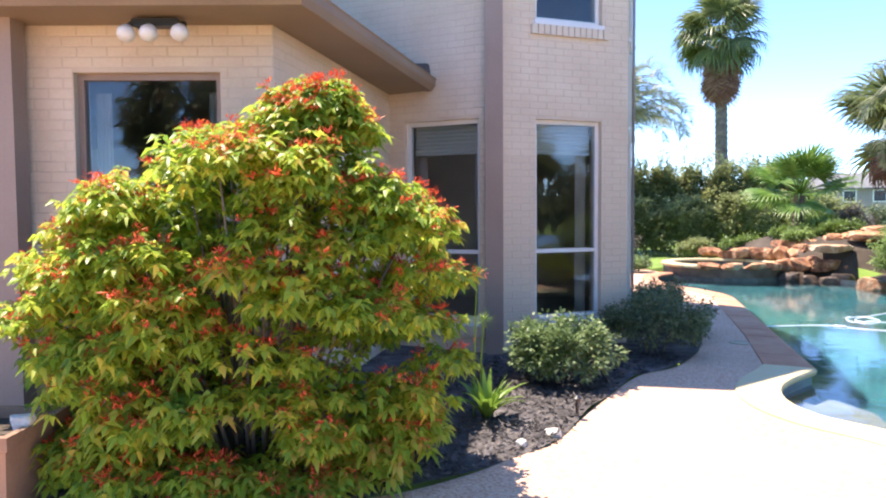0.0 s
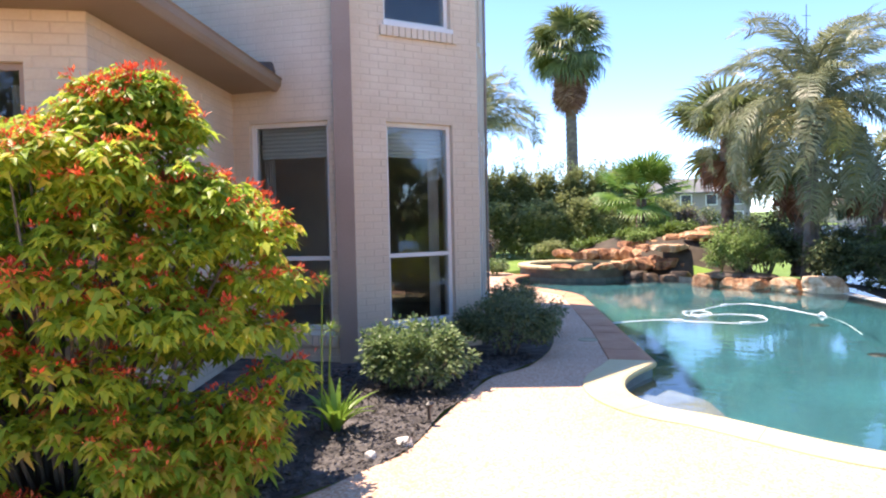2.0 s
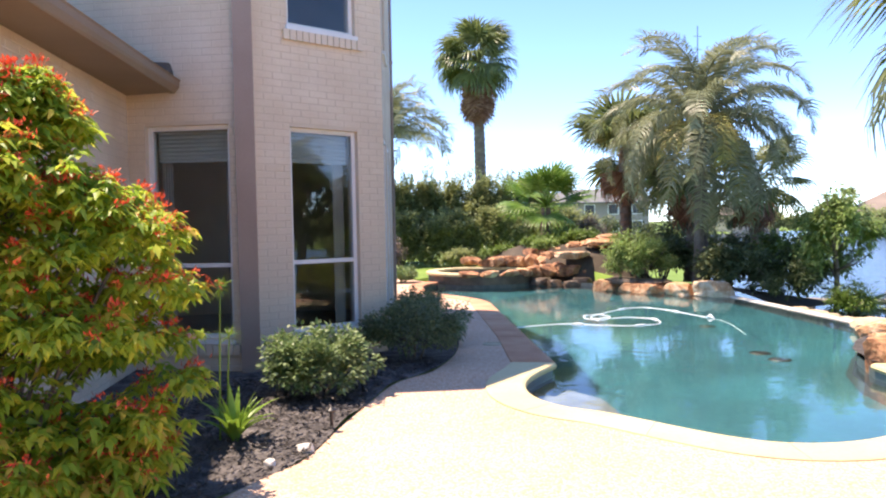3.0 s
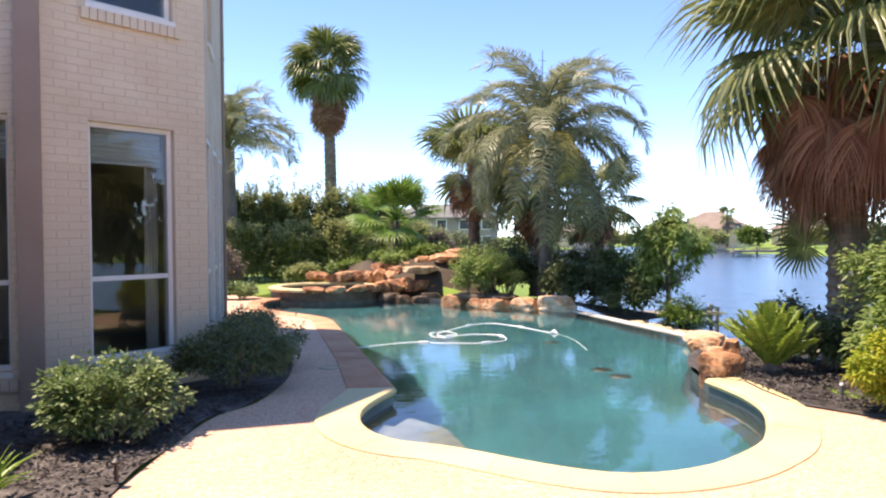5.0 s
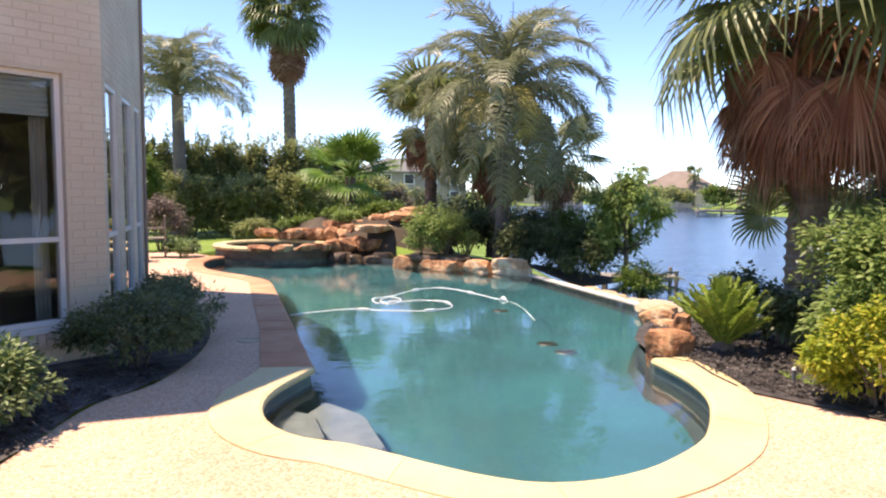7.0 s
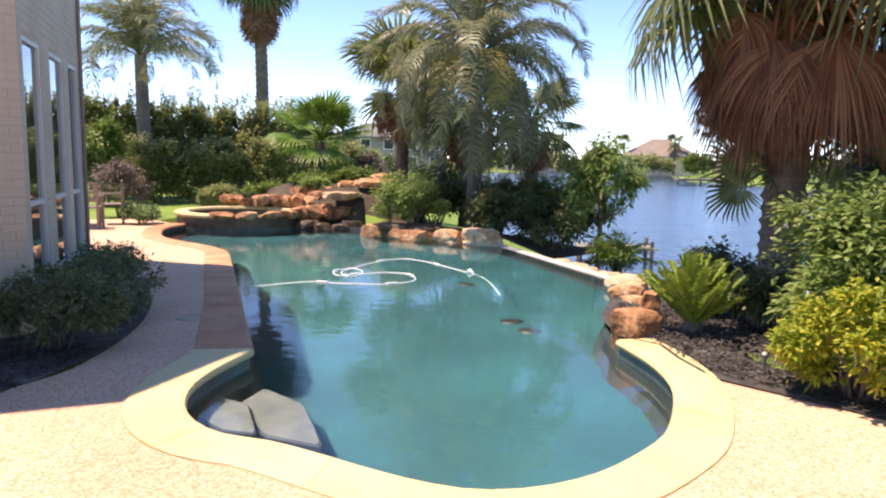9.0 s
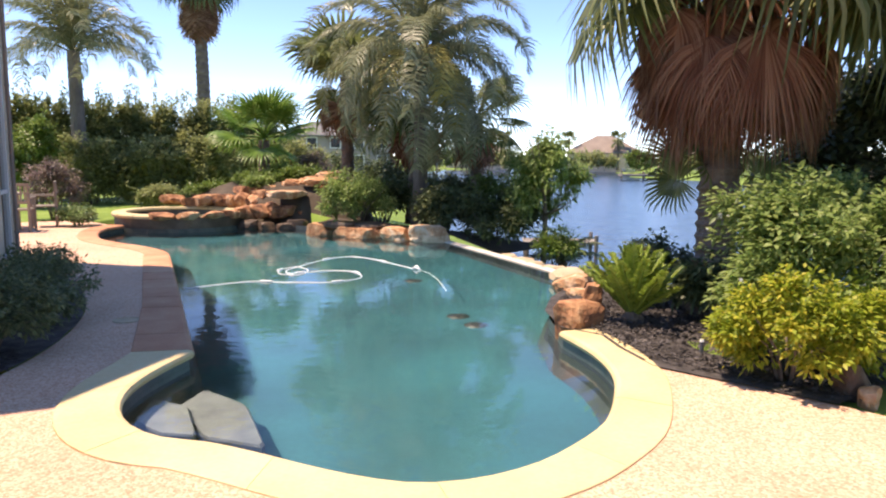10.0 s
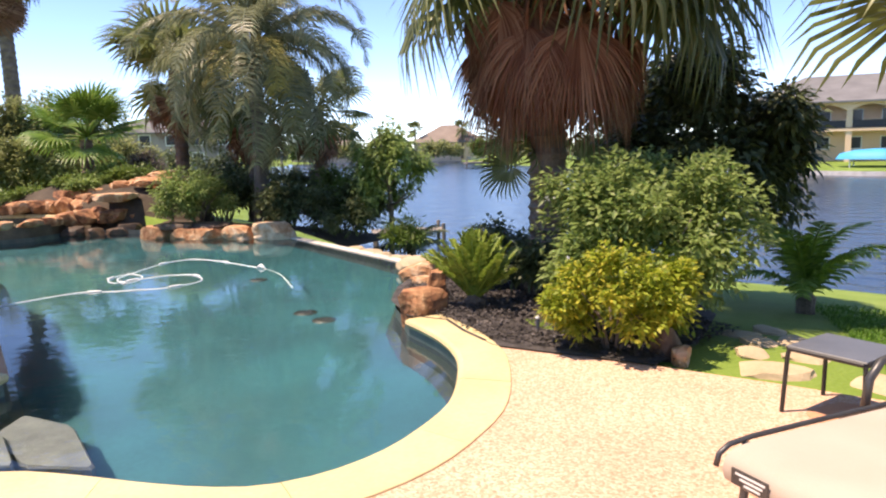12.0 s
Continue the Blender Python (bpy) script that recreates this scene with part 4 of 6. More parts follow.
def feather_frond(seed, length=2.6, sag=1.0, leaflet=0.5, pairs=62, hang=0.7, start=0.16, blade_width=0.016):
    """A palm frond along +x that arches over: stalk and leaflets in one blade mesh, stalk apart."""
    rng = np.random.default_rng(seed)
    s = np.linspace(0, 1, 24)
    ang = 0.25 - sag * 1.9 * s ** 1.5
    step = length / 23
    x = np.concatenate([[0], np.cumsum(np.cos(ang[:-1]) * step)])
    z = np.concatenate([[0], np.cumsum(np.sin(ang[:-1]) * step)])
    y = 0.10 * length * rng.uniform(-1, 1) * s ** 2
    spine = np.stack([x, y, z], 1)
    V, T = [], []
    for sg in (-1, 1):
        u = np.linspace(start, 0.995, pairs) + rng.uniform(-0.004, 0.004, pairs)
        b = np.stack([np.interp(u, s, spine[:, c]) for c in range(3)], 1)
        tang = np.stack([np.interp(u, s, np.gradient(spine[:, c], s)) for c in range(3)], 1)
        tang /= np.linalg.norm(tang, axis=1)[:, None]
        side = np.cross(tang, (0, 0, 1.0))
        side /= np.linalg.norm(side, axis=1)[:, None] + 1e-6
        L = leaflet * (0.45 + 0.75 * np.sin(np.pi * np.clip((u - start) / (1 - start) * 0.85 + 0.12, 0, 1))) * rng.uniform(0.85, 1.12, pairs)
        d1 = tang * 0.55 + side * sg * 0.9 + np.array((0, 0, 1.0)) * (rng.uniform(-0.25, 0.45, pairs))[:, None]
        d1 /= np.linalg.norm(d1, axis=1)[:, None]
        d2 = d1 * 0.75 + np.array((0, 0, -1.0)) * hang * rng.uniform(0.5, 1.3, pairs)[:, None]
        d2 /= np.linalg.norm(d2, axis=1)[:, None]
        d3 = d1 * 0.35 + np.array((0, 0, -1.0)) * hang * 1.6 * rng.uniform(0.7, 1.2, pairs)[:, None]
        d3 /= np.linalg.norm(d3, axis=1)[:, None]
        w = blade_width
        p1 = b + d1 * (L * 0.35)[:, None]
        p2 = p1 + d2 * (L * 0.35)[:, None]
        p3 = p2 + d3 * (L * 0.3)[:, None]
        k = len(V) * 0 + sum(len(a) for a in V)
        V.append(np.stack([b - tang * w * 0.5, b + tang * w * 0.5, p1 - tang * w, p1 + tang * w, p2 - tang * w * 0.7, p2 + tang * w * 0.7, p3], 1).reshape(-1, 3))
        idx = (np.arange(pairs) * 7)[:, None, None] + k
        T.append((np.array([[0, 1, 3], [0, 3, 2], [2, 3, 5], [2, 5, 4], [4, 5, 6]])[None] + idx).reshape(-1, 3))
    blade = tri_mesh("frond", np.concatenate(V), np.concatenate(T))
    stalk = Geo().tube([tuple(p) for p in spine[::3]], list(np.linspace(0.03, 0.006, len(spine[::3]))), 6).mesh("stalk", True)
    return blade, stalk


def fan_leaf(seed, stalk_len=0.9, radius=0.95, fingers=30, droop=0.5, spread=150, split=0.45, cup=0.15, lean=0.0):
    """A fan leaf along +x: stalk, then pleated fingers that part and droop."""
    rng = np.random.default_rng(seed)
    V, T = [], []
    drop = np.array((math.sin(lean), 0, -math.cos(lean)))
    hub = np.array((stalk_len, 0, -0.05 * stalk_len))
    step = radians(2 * spread) / fingers
    for i in range(fingers):
        a = -radians(spread) + step * (i + 0.5)
        L = radius * (0.78 + 0.22 * math.cos(a)) * rng.uniform(0.93, 1.06)
        tw = rng.uniform(-0.25, 0.25) * step
        def at(r, da, sag, lift=0.0):
            return hub + np.array((math.cos(a + da) * r, math.sin(a + da) * r, lift + cup * r)) + drop * sag
        h = step * 0.5
        r1, r2, r3 = L * split, L * 0.78, L
        s1, s2, s3 = droop * 0.10 * L, droop * 0.38 * L, droop * rng.uniform(0.75, 1.1) * L
        pts = [at(0.02, 0, 0), at(r1, -h, s1), at(r1, 0, s1 + 0.0, 0.02), at(r1, h, s1), at(r2, -h * 0.42 + tw, s2), at(r2, tw, s2, 0.012), at(r2, h * 0.42 + tw, s2), at(r3 * 0.97, tw * 1.6, s3)]
        k = len(V)
        V += pts
        T += [[k, k + 1, k + 2], [k, k + 2, k + 3], [k + 1, k + 4, k + 5], [k + 1, k + 5, k + 2], [k + 2, k + 5, k + 6], [k + 2, k + 6, k + 3], [k + 4, k + 7, k + 5], [k + 5, k + 7, k + 6]]
    blade = tri_mesh("fan_blade", V, T, False)
    stalk = Geo().tube([(0, 0, 0), (stalk_len * 0.5, 0, 0.02), (hub[0] + 0.05, 0, float(hub[2]))], [0.028, 0.018, 0.012], 6).mesh("stalk", True)
    return blade, stalk


def put_leaf(palm, blade, stalk, material, m, name="frond", stalk_material=None, label=""):
    ob = part(name, blade, material, palm, label, m)
    part("stalk", stalk, stalk_material or material, ob)
    return ob


def trunk(palm, pts, r0, r1, rings=26, boots=0.02, n=14, seed=0, material=None):
    """A palm trunk with leaf-scar rings."""
    rng = random.Random(seed)
    curve = smooth_line([(p[0], p[1]) for p in pts], 8)
    zs = list(np.interp(np.linspace(0, 1, len(curve)), np.linspace(0, 1, len(pts)), [p[2] for p in pts]))
    c = np.array([(*p, z) for p, z in zip(curve, zs)])
    s = np.linspace(0, 1, rings * 3 + 1)
    p = np.stack([np.interp(s, np.linspace(0, 1, len(c)), c[:, k]) for k in range(3)], 1)
    rad = [(r0 + (r1 - r0) * v) * (1.25 - min(0.25, v * 4 * 0.25)) + boots * (0.5 if i % 3 == 0 else -0.2) * rng.uniform(0.6, 1.3) for i, v in enumerate(s)]
    return part("trunk", Geo().tube([tuple(q) for q in p], rad, n), material or M_PALMBARK, palm, smooth=False)

# plants in the house bed
bed_edge = LEFT_BED
bed = Geo().polygon(bed_edge + [(3.0, 11.1), (3.0, 9.93), (2.25, 7.1), (0.7, 6.5), (-0.46, 7.0), (-1.0, 4.0), (-4.6, 3.86), (-4.6, 2.43), (-1.15, 2.43)], lambda x, y: 0.012 + 0.035 * noise.noise((x * 2, y * 2, 0)))
structure("planting_bed", bed, M_MULCH, "dark mulch bed along the house wall", False, "mulch")
layered_bush("firebush", "large orange-flowered firebush with yellow-green drooping leaves", "bush", (-0.93, 2.98, 0), [(0.12, -1.15, 1.0), (0.5, -1.36, 1.2), (0.9, -1.5, 1.4), (1.2, -1.44, 1.44), (1.45, -1.26, 1.32), (1.68, -1.1, 1.12), (1.88, -0.95, 0.95), (2.0, -0.5, 0.84), (2.14, -0.1, 0.76), (2.3, 0.22, 0.6)], 0.72, 250, 50, 0.072, 0.017, M_FIRE, M_FLOWER, 0.26, 3)
bush("round_shrub", "clipped round shrub with pale green leaves in mulch", "shrub", (1.22, 5.12, 0), (0.55, 0.5, 0.42), 950, 8, 0.05, 0.014, M_ROUND, 5, 0.1, 60, 7, None, "", 0, 0.66, 0.25)
bush("spreading_shrub", "dark green spreading shrub beside the deck", "shrub", (2.42, 6.45, 0), (0.66, 0.62, 0.46), 800, 8, 0.05, 0.013, M_SHRUB, 6, 0.2, 40, 7, None, "dark shrubs by the bay", 0, 0.66, 0.35)
bush("spreading_shrub", "dark green spreading shrub beside the deck", "shrub", (2.98, 7.6, 0), (0.58, 0.78, 0.45), 700, 8, 0.05, 0.013, M_SHRUB, 7, 0.2, 40, 7, None, "dark shrubs by the bay", 0, 0.66, 0.35)
bush("spreading_shrub", "dark green spreading shrub beside the deck", "shrub", (3.2, 9.0, 0), (0.45, 0.8, 0.36), 600, 8, 0.05, 0.013, M_SHRUB, 8, 0.2, 40, 7, None, "dark shrubs by the bay", 0, 0.66, 0.35)

# tall fan palm far behind the hedge
tall = thing("fan_palm", "tall fan palm with a skirt of dead leaves", "palm", "", (13.5, 34.4, -0.1))
trunk(tall, [(0, 0, 0), (0.1, 0, 4), (0, 0, 9.9)], 0.36, 0.26, 40, 0.04, 12, 1)
fans = [fan_leaf(10 + i, 1.3, 1.25, 26, 0.75) for i in range(3)]
deads = [fan_leaf(20 + i, 0.7, 1.25, 22, 0.7, 95, 0.55) for i in range(3)]
rng = random.Random(5)
for i in range(58):
    tilt = rng.uniform(-68, 48)
    put_leaf(tall, *fans[i % 3], M_FAN, pose(0, 0, 10.2, rng.uniform(-20, 20), tilt, i * 137.5))
for i in range(46):
    put_leaf(tall, *deads[i % 3], M_DEAD, pose(0, 0, 9.9 - 1.5 * rng.random(), rng.uniform(-20, 20), rng.uniform(60, 82), i * 137.5), "dead_frond")

# right-hand fan palm with its brown skirt
near = thing("fan_palm", "fan palm with a thick skirt of brown dead leaves", "palm", "", (8.8, 4.3, -0.15))
trunk(near, [(0, 0, 0), (0.04, 0.02, 1.4), (0, 0, 3.6)], 0.215, 0.19, 22, 0.045, 14, 2)
fans = [fan_leaf(30 + i, 1.02, 1.15, 46, 0.85, 145, 0.54) for i in range(4)]
deads = [fan_leaf(40 + i, 0.26, 0.74, 38, 0.55, 62 + 8 * i, 0.56, 0.0, math.pi / 2) for i in range(4)]
rng = random.Random(8)
for i in range(34):
    put_leaf(near, *fans[i % 4], M_FAN, pose(0, 0, 3.75 + 0.25 * rng.random(), rng.uniform(-25, 25), rng.uniform(-62, 26), i * 137.5 + rng.uniform(-12, 12)))
for i in range(78):
    out, size, az = rng.uniform(0.2, 0.88), rng.uniform(0.62, 1.05), i * 137.5 + rng.uniform(-14, 14)
    z = rng.uniform(2.86, 3.42) - 0.12 * out
    m = pose(0, 0, z, 0, 0, az) @ pose(out, 0, 0, rng.uniform(-16, 16), rng.uniform(76, 99), rng.uniform(-18, 18))
    straw = i % 13 == 4
    dead = put_leaf(near, *deads[i % 4], M_STRAW if straw else M_DEAD, m @ Matrix.Scale(size * (1.15 if straw else 1.0), 4), "dead_frond", None, "pale straw-coloured dead leaf" if straw else "")
    a, hub = radians(az), min(3.62, z + 0.5)
    part("leaf_stalk", Geo().tube([(0.1 * math.cos(a), 0.1 * math.sin(a), hub), (0.62 * out * math.cos(a), 0.62 * out * math.sin(a), hub - 0.12), (out * math.cos(a), out * math.sin(a), z)], [0.026, 0.018, 0.013], 6), M_DEAD, near)


for az, tl, roll in ((-78, -6, 18), (-62, -22, -14), (-48, 4, 20), (-34, -14, -18), (-20, -30, 10), (-55, -42, 8), (-58, 16, -12), (-42, 24, 14), (-28, 12, -8)):
    put_leaf(near, *fans[az % 4], M_FAN, pose(0, 0, 3.85, roll, tl, az) @ Matrix.Scale(1.22, 4))
put_leaf(near, *deads[1], M_STRAW, pose(0, 0, 3.18, 0, 0, 232) @ pose(0.9, 0, 0, 6, 86, 8) @ Matrix.Scale(1.2, 4), "dead_frond", None, "pale straw-coloured dead leaf")
part("leaf_stalk", Geo().tube([(-0.06, -0.08, 3.62), (-0.35, -0.45, 3.5), (-0.555, -0.71, 3.18)], [0.026, 0.018, 0.013], 6), M_DEAD, near)


# ---- rocks ----
def boulder(seed, sx, sy, sz, sub=3, rough=0.13, square=0.82):
    """A blocky weathered stone, resting on z = 0."""
    bm = bmesh.new()
    bmesh.ops.create_icosphere(bm, subdivisions=sub, radius=1)
    off = Vector((seed * 3.7, seed * 1.3, seed * 7.1))
    rg = random.Random(seed)
    cuts = []
    for _ in range(9):
        n = Vector((rg.gauss(0, 1), rg.gauss(0, 1), rg.gauss(0, 0.7))).normalized()
        cuts.append((n, rg.uniform(0.6, 0.88)))
    for v in bm.verts:
        p = v.co.copy()
        k = max(abs(p.x), abs(p.y), abs(p.z))
        p = p.lerp(p / k * 0.86, square)
        p *= 1 + rough * (noise.noise(p * 1.3 + off) + 0.6 * noise.noise(p * 3.1 + off)) + 0.06 * noise.noise(p * 7 + off) + 0.025 * math.sin(p.z * 11 + 3 * noise.noise(p * 1.5 + off))
        for n, d in cuts:
            over = p.dot(n) - d
            if over > 0:
                p -= n * over * 0.9
        p *= 1.12
        v.co = Vector((p.x * sx / 2, p.y * sy / 2, (p.z + 0.82) * sz / 1.66))
    me = bpy.data.meshes.new("boulder")
    bm.to_mesh(me)
    bm.free()
    return me


def stone(x, y, z, sx, sy, sz, turn=0, seed=0, material=None, label="rough orange sandstone boulder by the pool", group="sandstone rocks", name="boulder"):
    return tagged(part(name, boulder(seed, sx, sy, sz), material or M_ROCK, None, "", pose(x, y, z, 0, 0, turn)), label, "rock", group)


# spa
SX, SY, SR = 7.1, 16.9, 1.5
spa = thing("spa", "raised round spa with cream stone rim", "spa", at=(SX, SY, -1.16))
circ = lambda r, n=40: [(r * math.cos(a), r * math.sin(a)) for a in np.linspace(0, 2 * math.pi, n, endpoint=False)]
part("wall", Geo().sheet([circ(SR - 0.06), circ(SR - 0.06)], [0.0, 1.33], True), M_DARKROCK, spa, "dark wet stone wall")
for k in range(17):
    a0, a1 = 2 * math.pi * k / 17 + 0.005, 2 * math.pi * (k + 1) / 17 - 0.005
    if 4.0 < (a0 + a1) / 2 < 5.6:
        continue
    an = np.linspace(a0, a1, 6)
    rows = [(SR - 0.3, 1.33), (SR - 0.32, 1.36), (SR - 0.3, 1.4), (SR - 0.02, 1.4), (SR, 1.37), (SR - 0.01, 1.32)]
    g = Geo().sheet([[(r * math.cos(a), r * math.sin(a)) for a in an] for r, _ in rows], [z for _, z in rows])
    part("rim_stone", g, M_COPING, spa)
part("basin", Geo().sheet([circ(SR - 0.27), circ(SR - 0.3)], [1.34, 0.6], True).polygon(circ(SR - 0.3), 0.6), M_TILE, spa)
sw = part("water", Geo().polygon(circ(SR - 0.28), 1.27), M_WATER, spa, "clear spa water")
sw.visible_shadow = False
for i, a in enumerate((4.12, 4.5, 4.9, 5.3)):
    stone(SX + (SR - 0.12) * math.cos(a), SY + (SR - 0.12) * math.sin(a), 0.13, 0.5, 0.42, 0.16, math.degrees(a) + 90, 40 + i, label="flat orange stone on the spa spillway")

# waterfall rocks behind the pool
r = random.Random(21)
k = 100
mound = Geo()
ring0 = [(8.4, 16.9), (8.3, 16.0), (8.9, 15.5), (9.3, 14.9), (9.9, 14.6), (11.2, 14.8), (12.2, 16.4), (12.0, 18.8), (10.2, 20.2), (8.2, 19.6), (7.4, 18.8)]
mound.sheet([ring0, [((x - 9.6) * 0.8 + 9.6, (y - 17.2) * 0.8 + 17.2) for x, y in ring0], [((x - 9.8) * 0.4 + 9.8, (y - 17.6) * 0.4 + 17.6) for x, y in ring0]], [-0.4, 0.52, 0.86], True)
mound.polygon([((x - 9.8) * 0.4 + 9.8, (y - 17.6) * 0.4 + 17.6) for x, y in ring0], 0.86)
structure("planting_mound", mound, M_SOIL, "earth mound behind the waterfall rocks", True, "soil")
for x0, y0, x1, y1, z, n, size, mat in ((8.1, 15.75, 9.35, 15.15, -0.25, 4, 0.55, M_DARKROCK), (8.2, 15.95, 9.5, 15.4, 0.12, 6, 0.46, M_ROCK), (8.3, 16.6, 9.9, 15.8, 0.34, 7, 0.46, M_ROCK), (7.3, 18.5, 8.6, 17.2, 0.26, 6, 0.5, M_ROCK), (8.6, 17.0, 10.6, 16.1, 0.55, 7, 0.46, M_ROCK), (9.5, 16.6, 11.2, 15.9, 0.7, 6, 0.44, M_ROCK)):
    for i in range(n):
        t = (i + 0.5) / n
        k += 1
        stone(x0 + (x1 - x0) * t + r.uniform(-0.08, 0.08), y0 + (y1 - y0) * t + r.uniform(-0.1, 0.1), z + r.uniform(-0.04, 0.04), size * r.uniform(0.8, 1.25), size * r.uniform(0.75, 1.1), r.uniform(0.18, 0.32), r.uniform(-30, 30), k, mat, "orange sandstone block of the waterfall" if mat is M_ROCK else "dark wet stone at the waterfall foot", "waterfall rocks")
for x, y, z, sx, sy, turn in ((9.15, 15.5, 0.55, 1.0, 0.7, 10), (10.3, 15.7, 0.86, 1.3, 0.7, -12), (10.9, 16.4, 0.98, 1.1, 0.6, 8)):
    k += 1
    stone(x, y, z, sx, sy, 0.16, turn, k, None, "flat orange slab on the waterfall", "waterfall rocks")
# low rocks of the planter beside the overflow edge
for x, y, sx, sy, sz, turn in ((9.05, 13.65, 0.6, 0.6, 0.34, 20), (9.45, 12.95, 1.15, 0.6, 0.3, -58), (9.95, 12.2, 0.7, 0.6, 0.34, -62), (10.32, 11.5, 0.85, 0.6, 0.40, -65)):
    k += 1
    stone(x, y, -0.25, sx, sy, sz, turn, k, None, "orange sandstone rock on the pool edge", "planter rocks")
for x, y, sx, sy, turn in ((9.3, 13.4, 0.9, 0.5, -55), (9.7, 12.8, 0.8, 0.45, -60)):
    k += 1
    stone(x, y, 0.03, sx, sy, 0.13, turn, k, M_DARKROCK, "flat brown slab on the planter rocks", "planter rocks")
plant_soil = Geo().polygon([(9.1, 13.9), (9.5, 13.0), (10.4, 11.4), (11.2, 10.4), (13.0, 10.8), (13.4, 13.5), (12.2, 15.2), (10.0, 14.9)], lambda x, y: 0.1 if x < 10.9 else -0.35)
structure("planting_bed", plant_soil, M_SOIL, "dark soil under the palms", True, "soil")
# boulders at the right-hand bed
stone(6.98, 4.52, -0.2, 0.52, 0.40, 0.40, 15, 201)
stone(7.72, 5.04, -0.15, 0.25, 0.24, 0.36, 40, 202)
stone(8.62, 6.12, -0.25, 0.62, 0.46, 0.34, 30, 203)
stone(9.3, 6.7, -0.25, 0.9, 0.6, 0.26, 25, 204, M_STEPSTONE, "broad tan flat slab beside the overflow edge")
stone(8.2, 5.66, -0.25, 0.32, 0.3, 0.26, 5, 207)
stone(6.9, 1.97, -0.05, 0.16, 0.13, 0.15, 10, 205, None, "small brown rock at the deck edge")
stone(6.98, 2.1, -0.03, 0.22, 0.2, 0.24, 70, 206, M_DARKROCK, "small dark red rock at the deck edge")
for i, (x, y) in enumerate(((9.6, 7.2), (9.75, 7.7), (9.85, 8.2), (9.98, 8.6), (10.05, 9.1))):
    stone(x + 0.12, y, -0.32, 0.3, 0.42, 0.2, r.uniform(0, 60), 300 + i, M_STEPSTONE, "pale tan stone behind the overflow edge", "edge stones")

# right-hand bed
bed_r = Geo().polygon([(6.80, 4.10), (6.60, 3.75), (6.40, 3.27), (6.49, 2.85), (6.58, 2.45), (6.63, 2.2), (6.66, 2.05), (7.5, 2.05), (8.8, 2.4), (10.2, 3.4), (9.9, 5.8), (9.2, 6.6), (8.3, 6.0), (7.7, 5.6), (7.1, 5.1), (6.72, 4.5)], lambda x, y: 0.014 - 0.16 * max(0, x - 7.5) / 2)
structure("planting_bed", bed_r, M_MULCH, "dark shredded mulch bed beside the cove", False, "mulch")
chips_rng = np.random.default_rng(4)


def chips(name, count, boxes, label, zf):
    base = []
    while len(base) < count:
        x0, x1, y0, y1, poly = boxes[len(base) % len(boxes)]
        x, y = chips_rng.uniform(x0, x1), chips_rng.uniform(y0, y1)
        if inside(poly, x, y):
            base.append((x, y, zf(x, y) + chips_rng.uniform(0.002, 0.02)))
    base = np.array(base)
    d = chips_rng.normal(size=base.shape) * (1, 1, 0.25)
    v, f = leaf_arrays(base, d, 0.06, 0.01, chips_rng, 0.0, 0.3)
    tagged(part(name, tri_mesh(name, v, f, False), M_MULCH), label, "mulch", "", "stuff")


chips("mulch_chips", 8000, [(6.5, 9.2, 2.0, 6.1, [(6.82, 4.06), (6.52, 3.35), (6.60, 2.9), (6.70, 2.45), (6.80, 1.9), (8.2, 2.0), (9.2, 4.0), (9.1, 6.1), (8.3, 5.9), (7.7, 5.5), (6.95, 4.6)])], "dark shredded bark mulch on the bed", lambda x, y: 0.014 - 0.16 * max(0, x - 7.5) / 2)
chips("mulch_chips", 5200, [(-0.6, 2.6, 2.5, 6.4, LEFT_BED[4:44] + [(2.2, 6.6), (0.7, 6.3), (-0.5, 4.0)])], "dark bark mulch round the shrubs", lambda x, y: 0.02 + 0.035 * noise.noise((x * 2, y * 2, 0)))


def rosette(name, label, category, at, fronds, length, sag, leaflet, pairs, material, seed, tilt=(-75, -15), hang=0.25, group=""):
    """A cycad or young palm: stiff feather leaves from one crown."""
    t = thing(name, label, category, group, at)
    kinds = [feather_frond(seed + i, length, sag, leaflet, pairs, hang, 0.08) for i in range(3)]
    rg = random.Random(seed)
    for i in range(fronds):
        put_leaf(t, *kinds[i % 3], material, pose(0, 0, 0.06, rg.uniform(-15, 15), rg.uniform(*tilt), i * 137.5))
    part("trunk", Geo().tube([(0, 0, -0.34), (0, 0, -0.05), (0, 0, 0.05), (0, 0, 0.12)], [0.12, 0.1, 0.11, 0.05], 12), M_PALMBARK, t)
    return t


rosette("cycad", "bright green cycad with stiff upright leaves in mulch", "cycad", (7.48, 4.3, 0), 36, 0.68, 0.13, 0.08, 52, M_CYCAD, 60, (-84, -20), 0.02)
bush("lime_shrub", "yellow-green shrub spilling over the deck edge", "shrub", (6.92, 2.5, -0.03), (0.60, 0.68, 0.52), 1250, 8, 0.054, 0.015, M_LIMELEAF, 62, 0.2, 24, 9, None, "", 0, 0.84, 0.55, under=0.8)
bush("plumbago", "loose green shrub with a few white flowers", "shrub", (7.95, 2.75, -0.1), (1.0, 1.15, 0.92), 3200, 8, 0.07, 0.018, M_PLUMBAGO, 63, 0.2, 62, 8, (M_HOSE, 0.03, 0.012, "small white flowers"), "", 0.012, 0.95, 0.5, under=0.7)
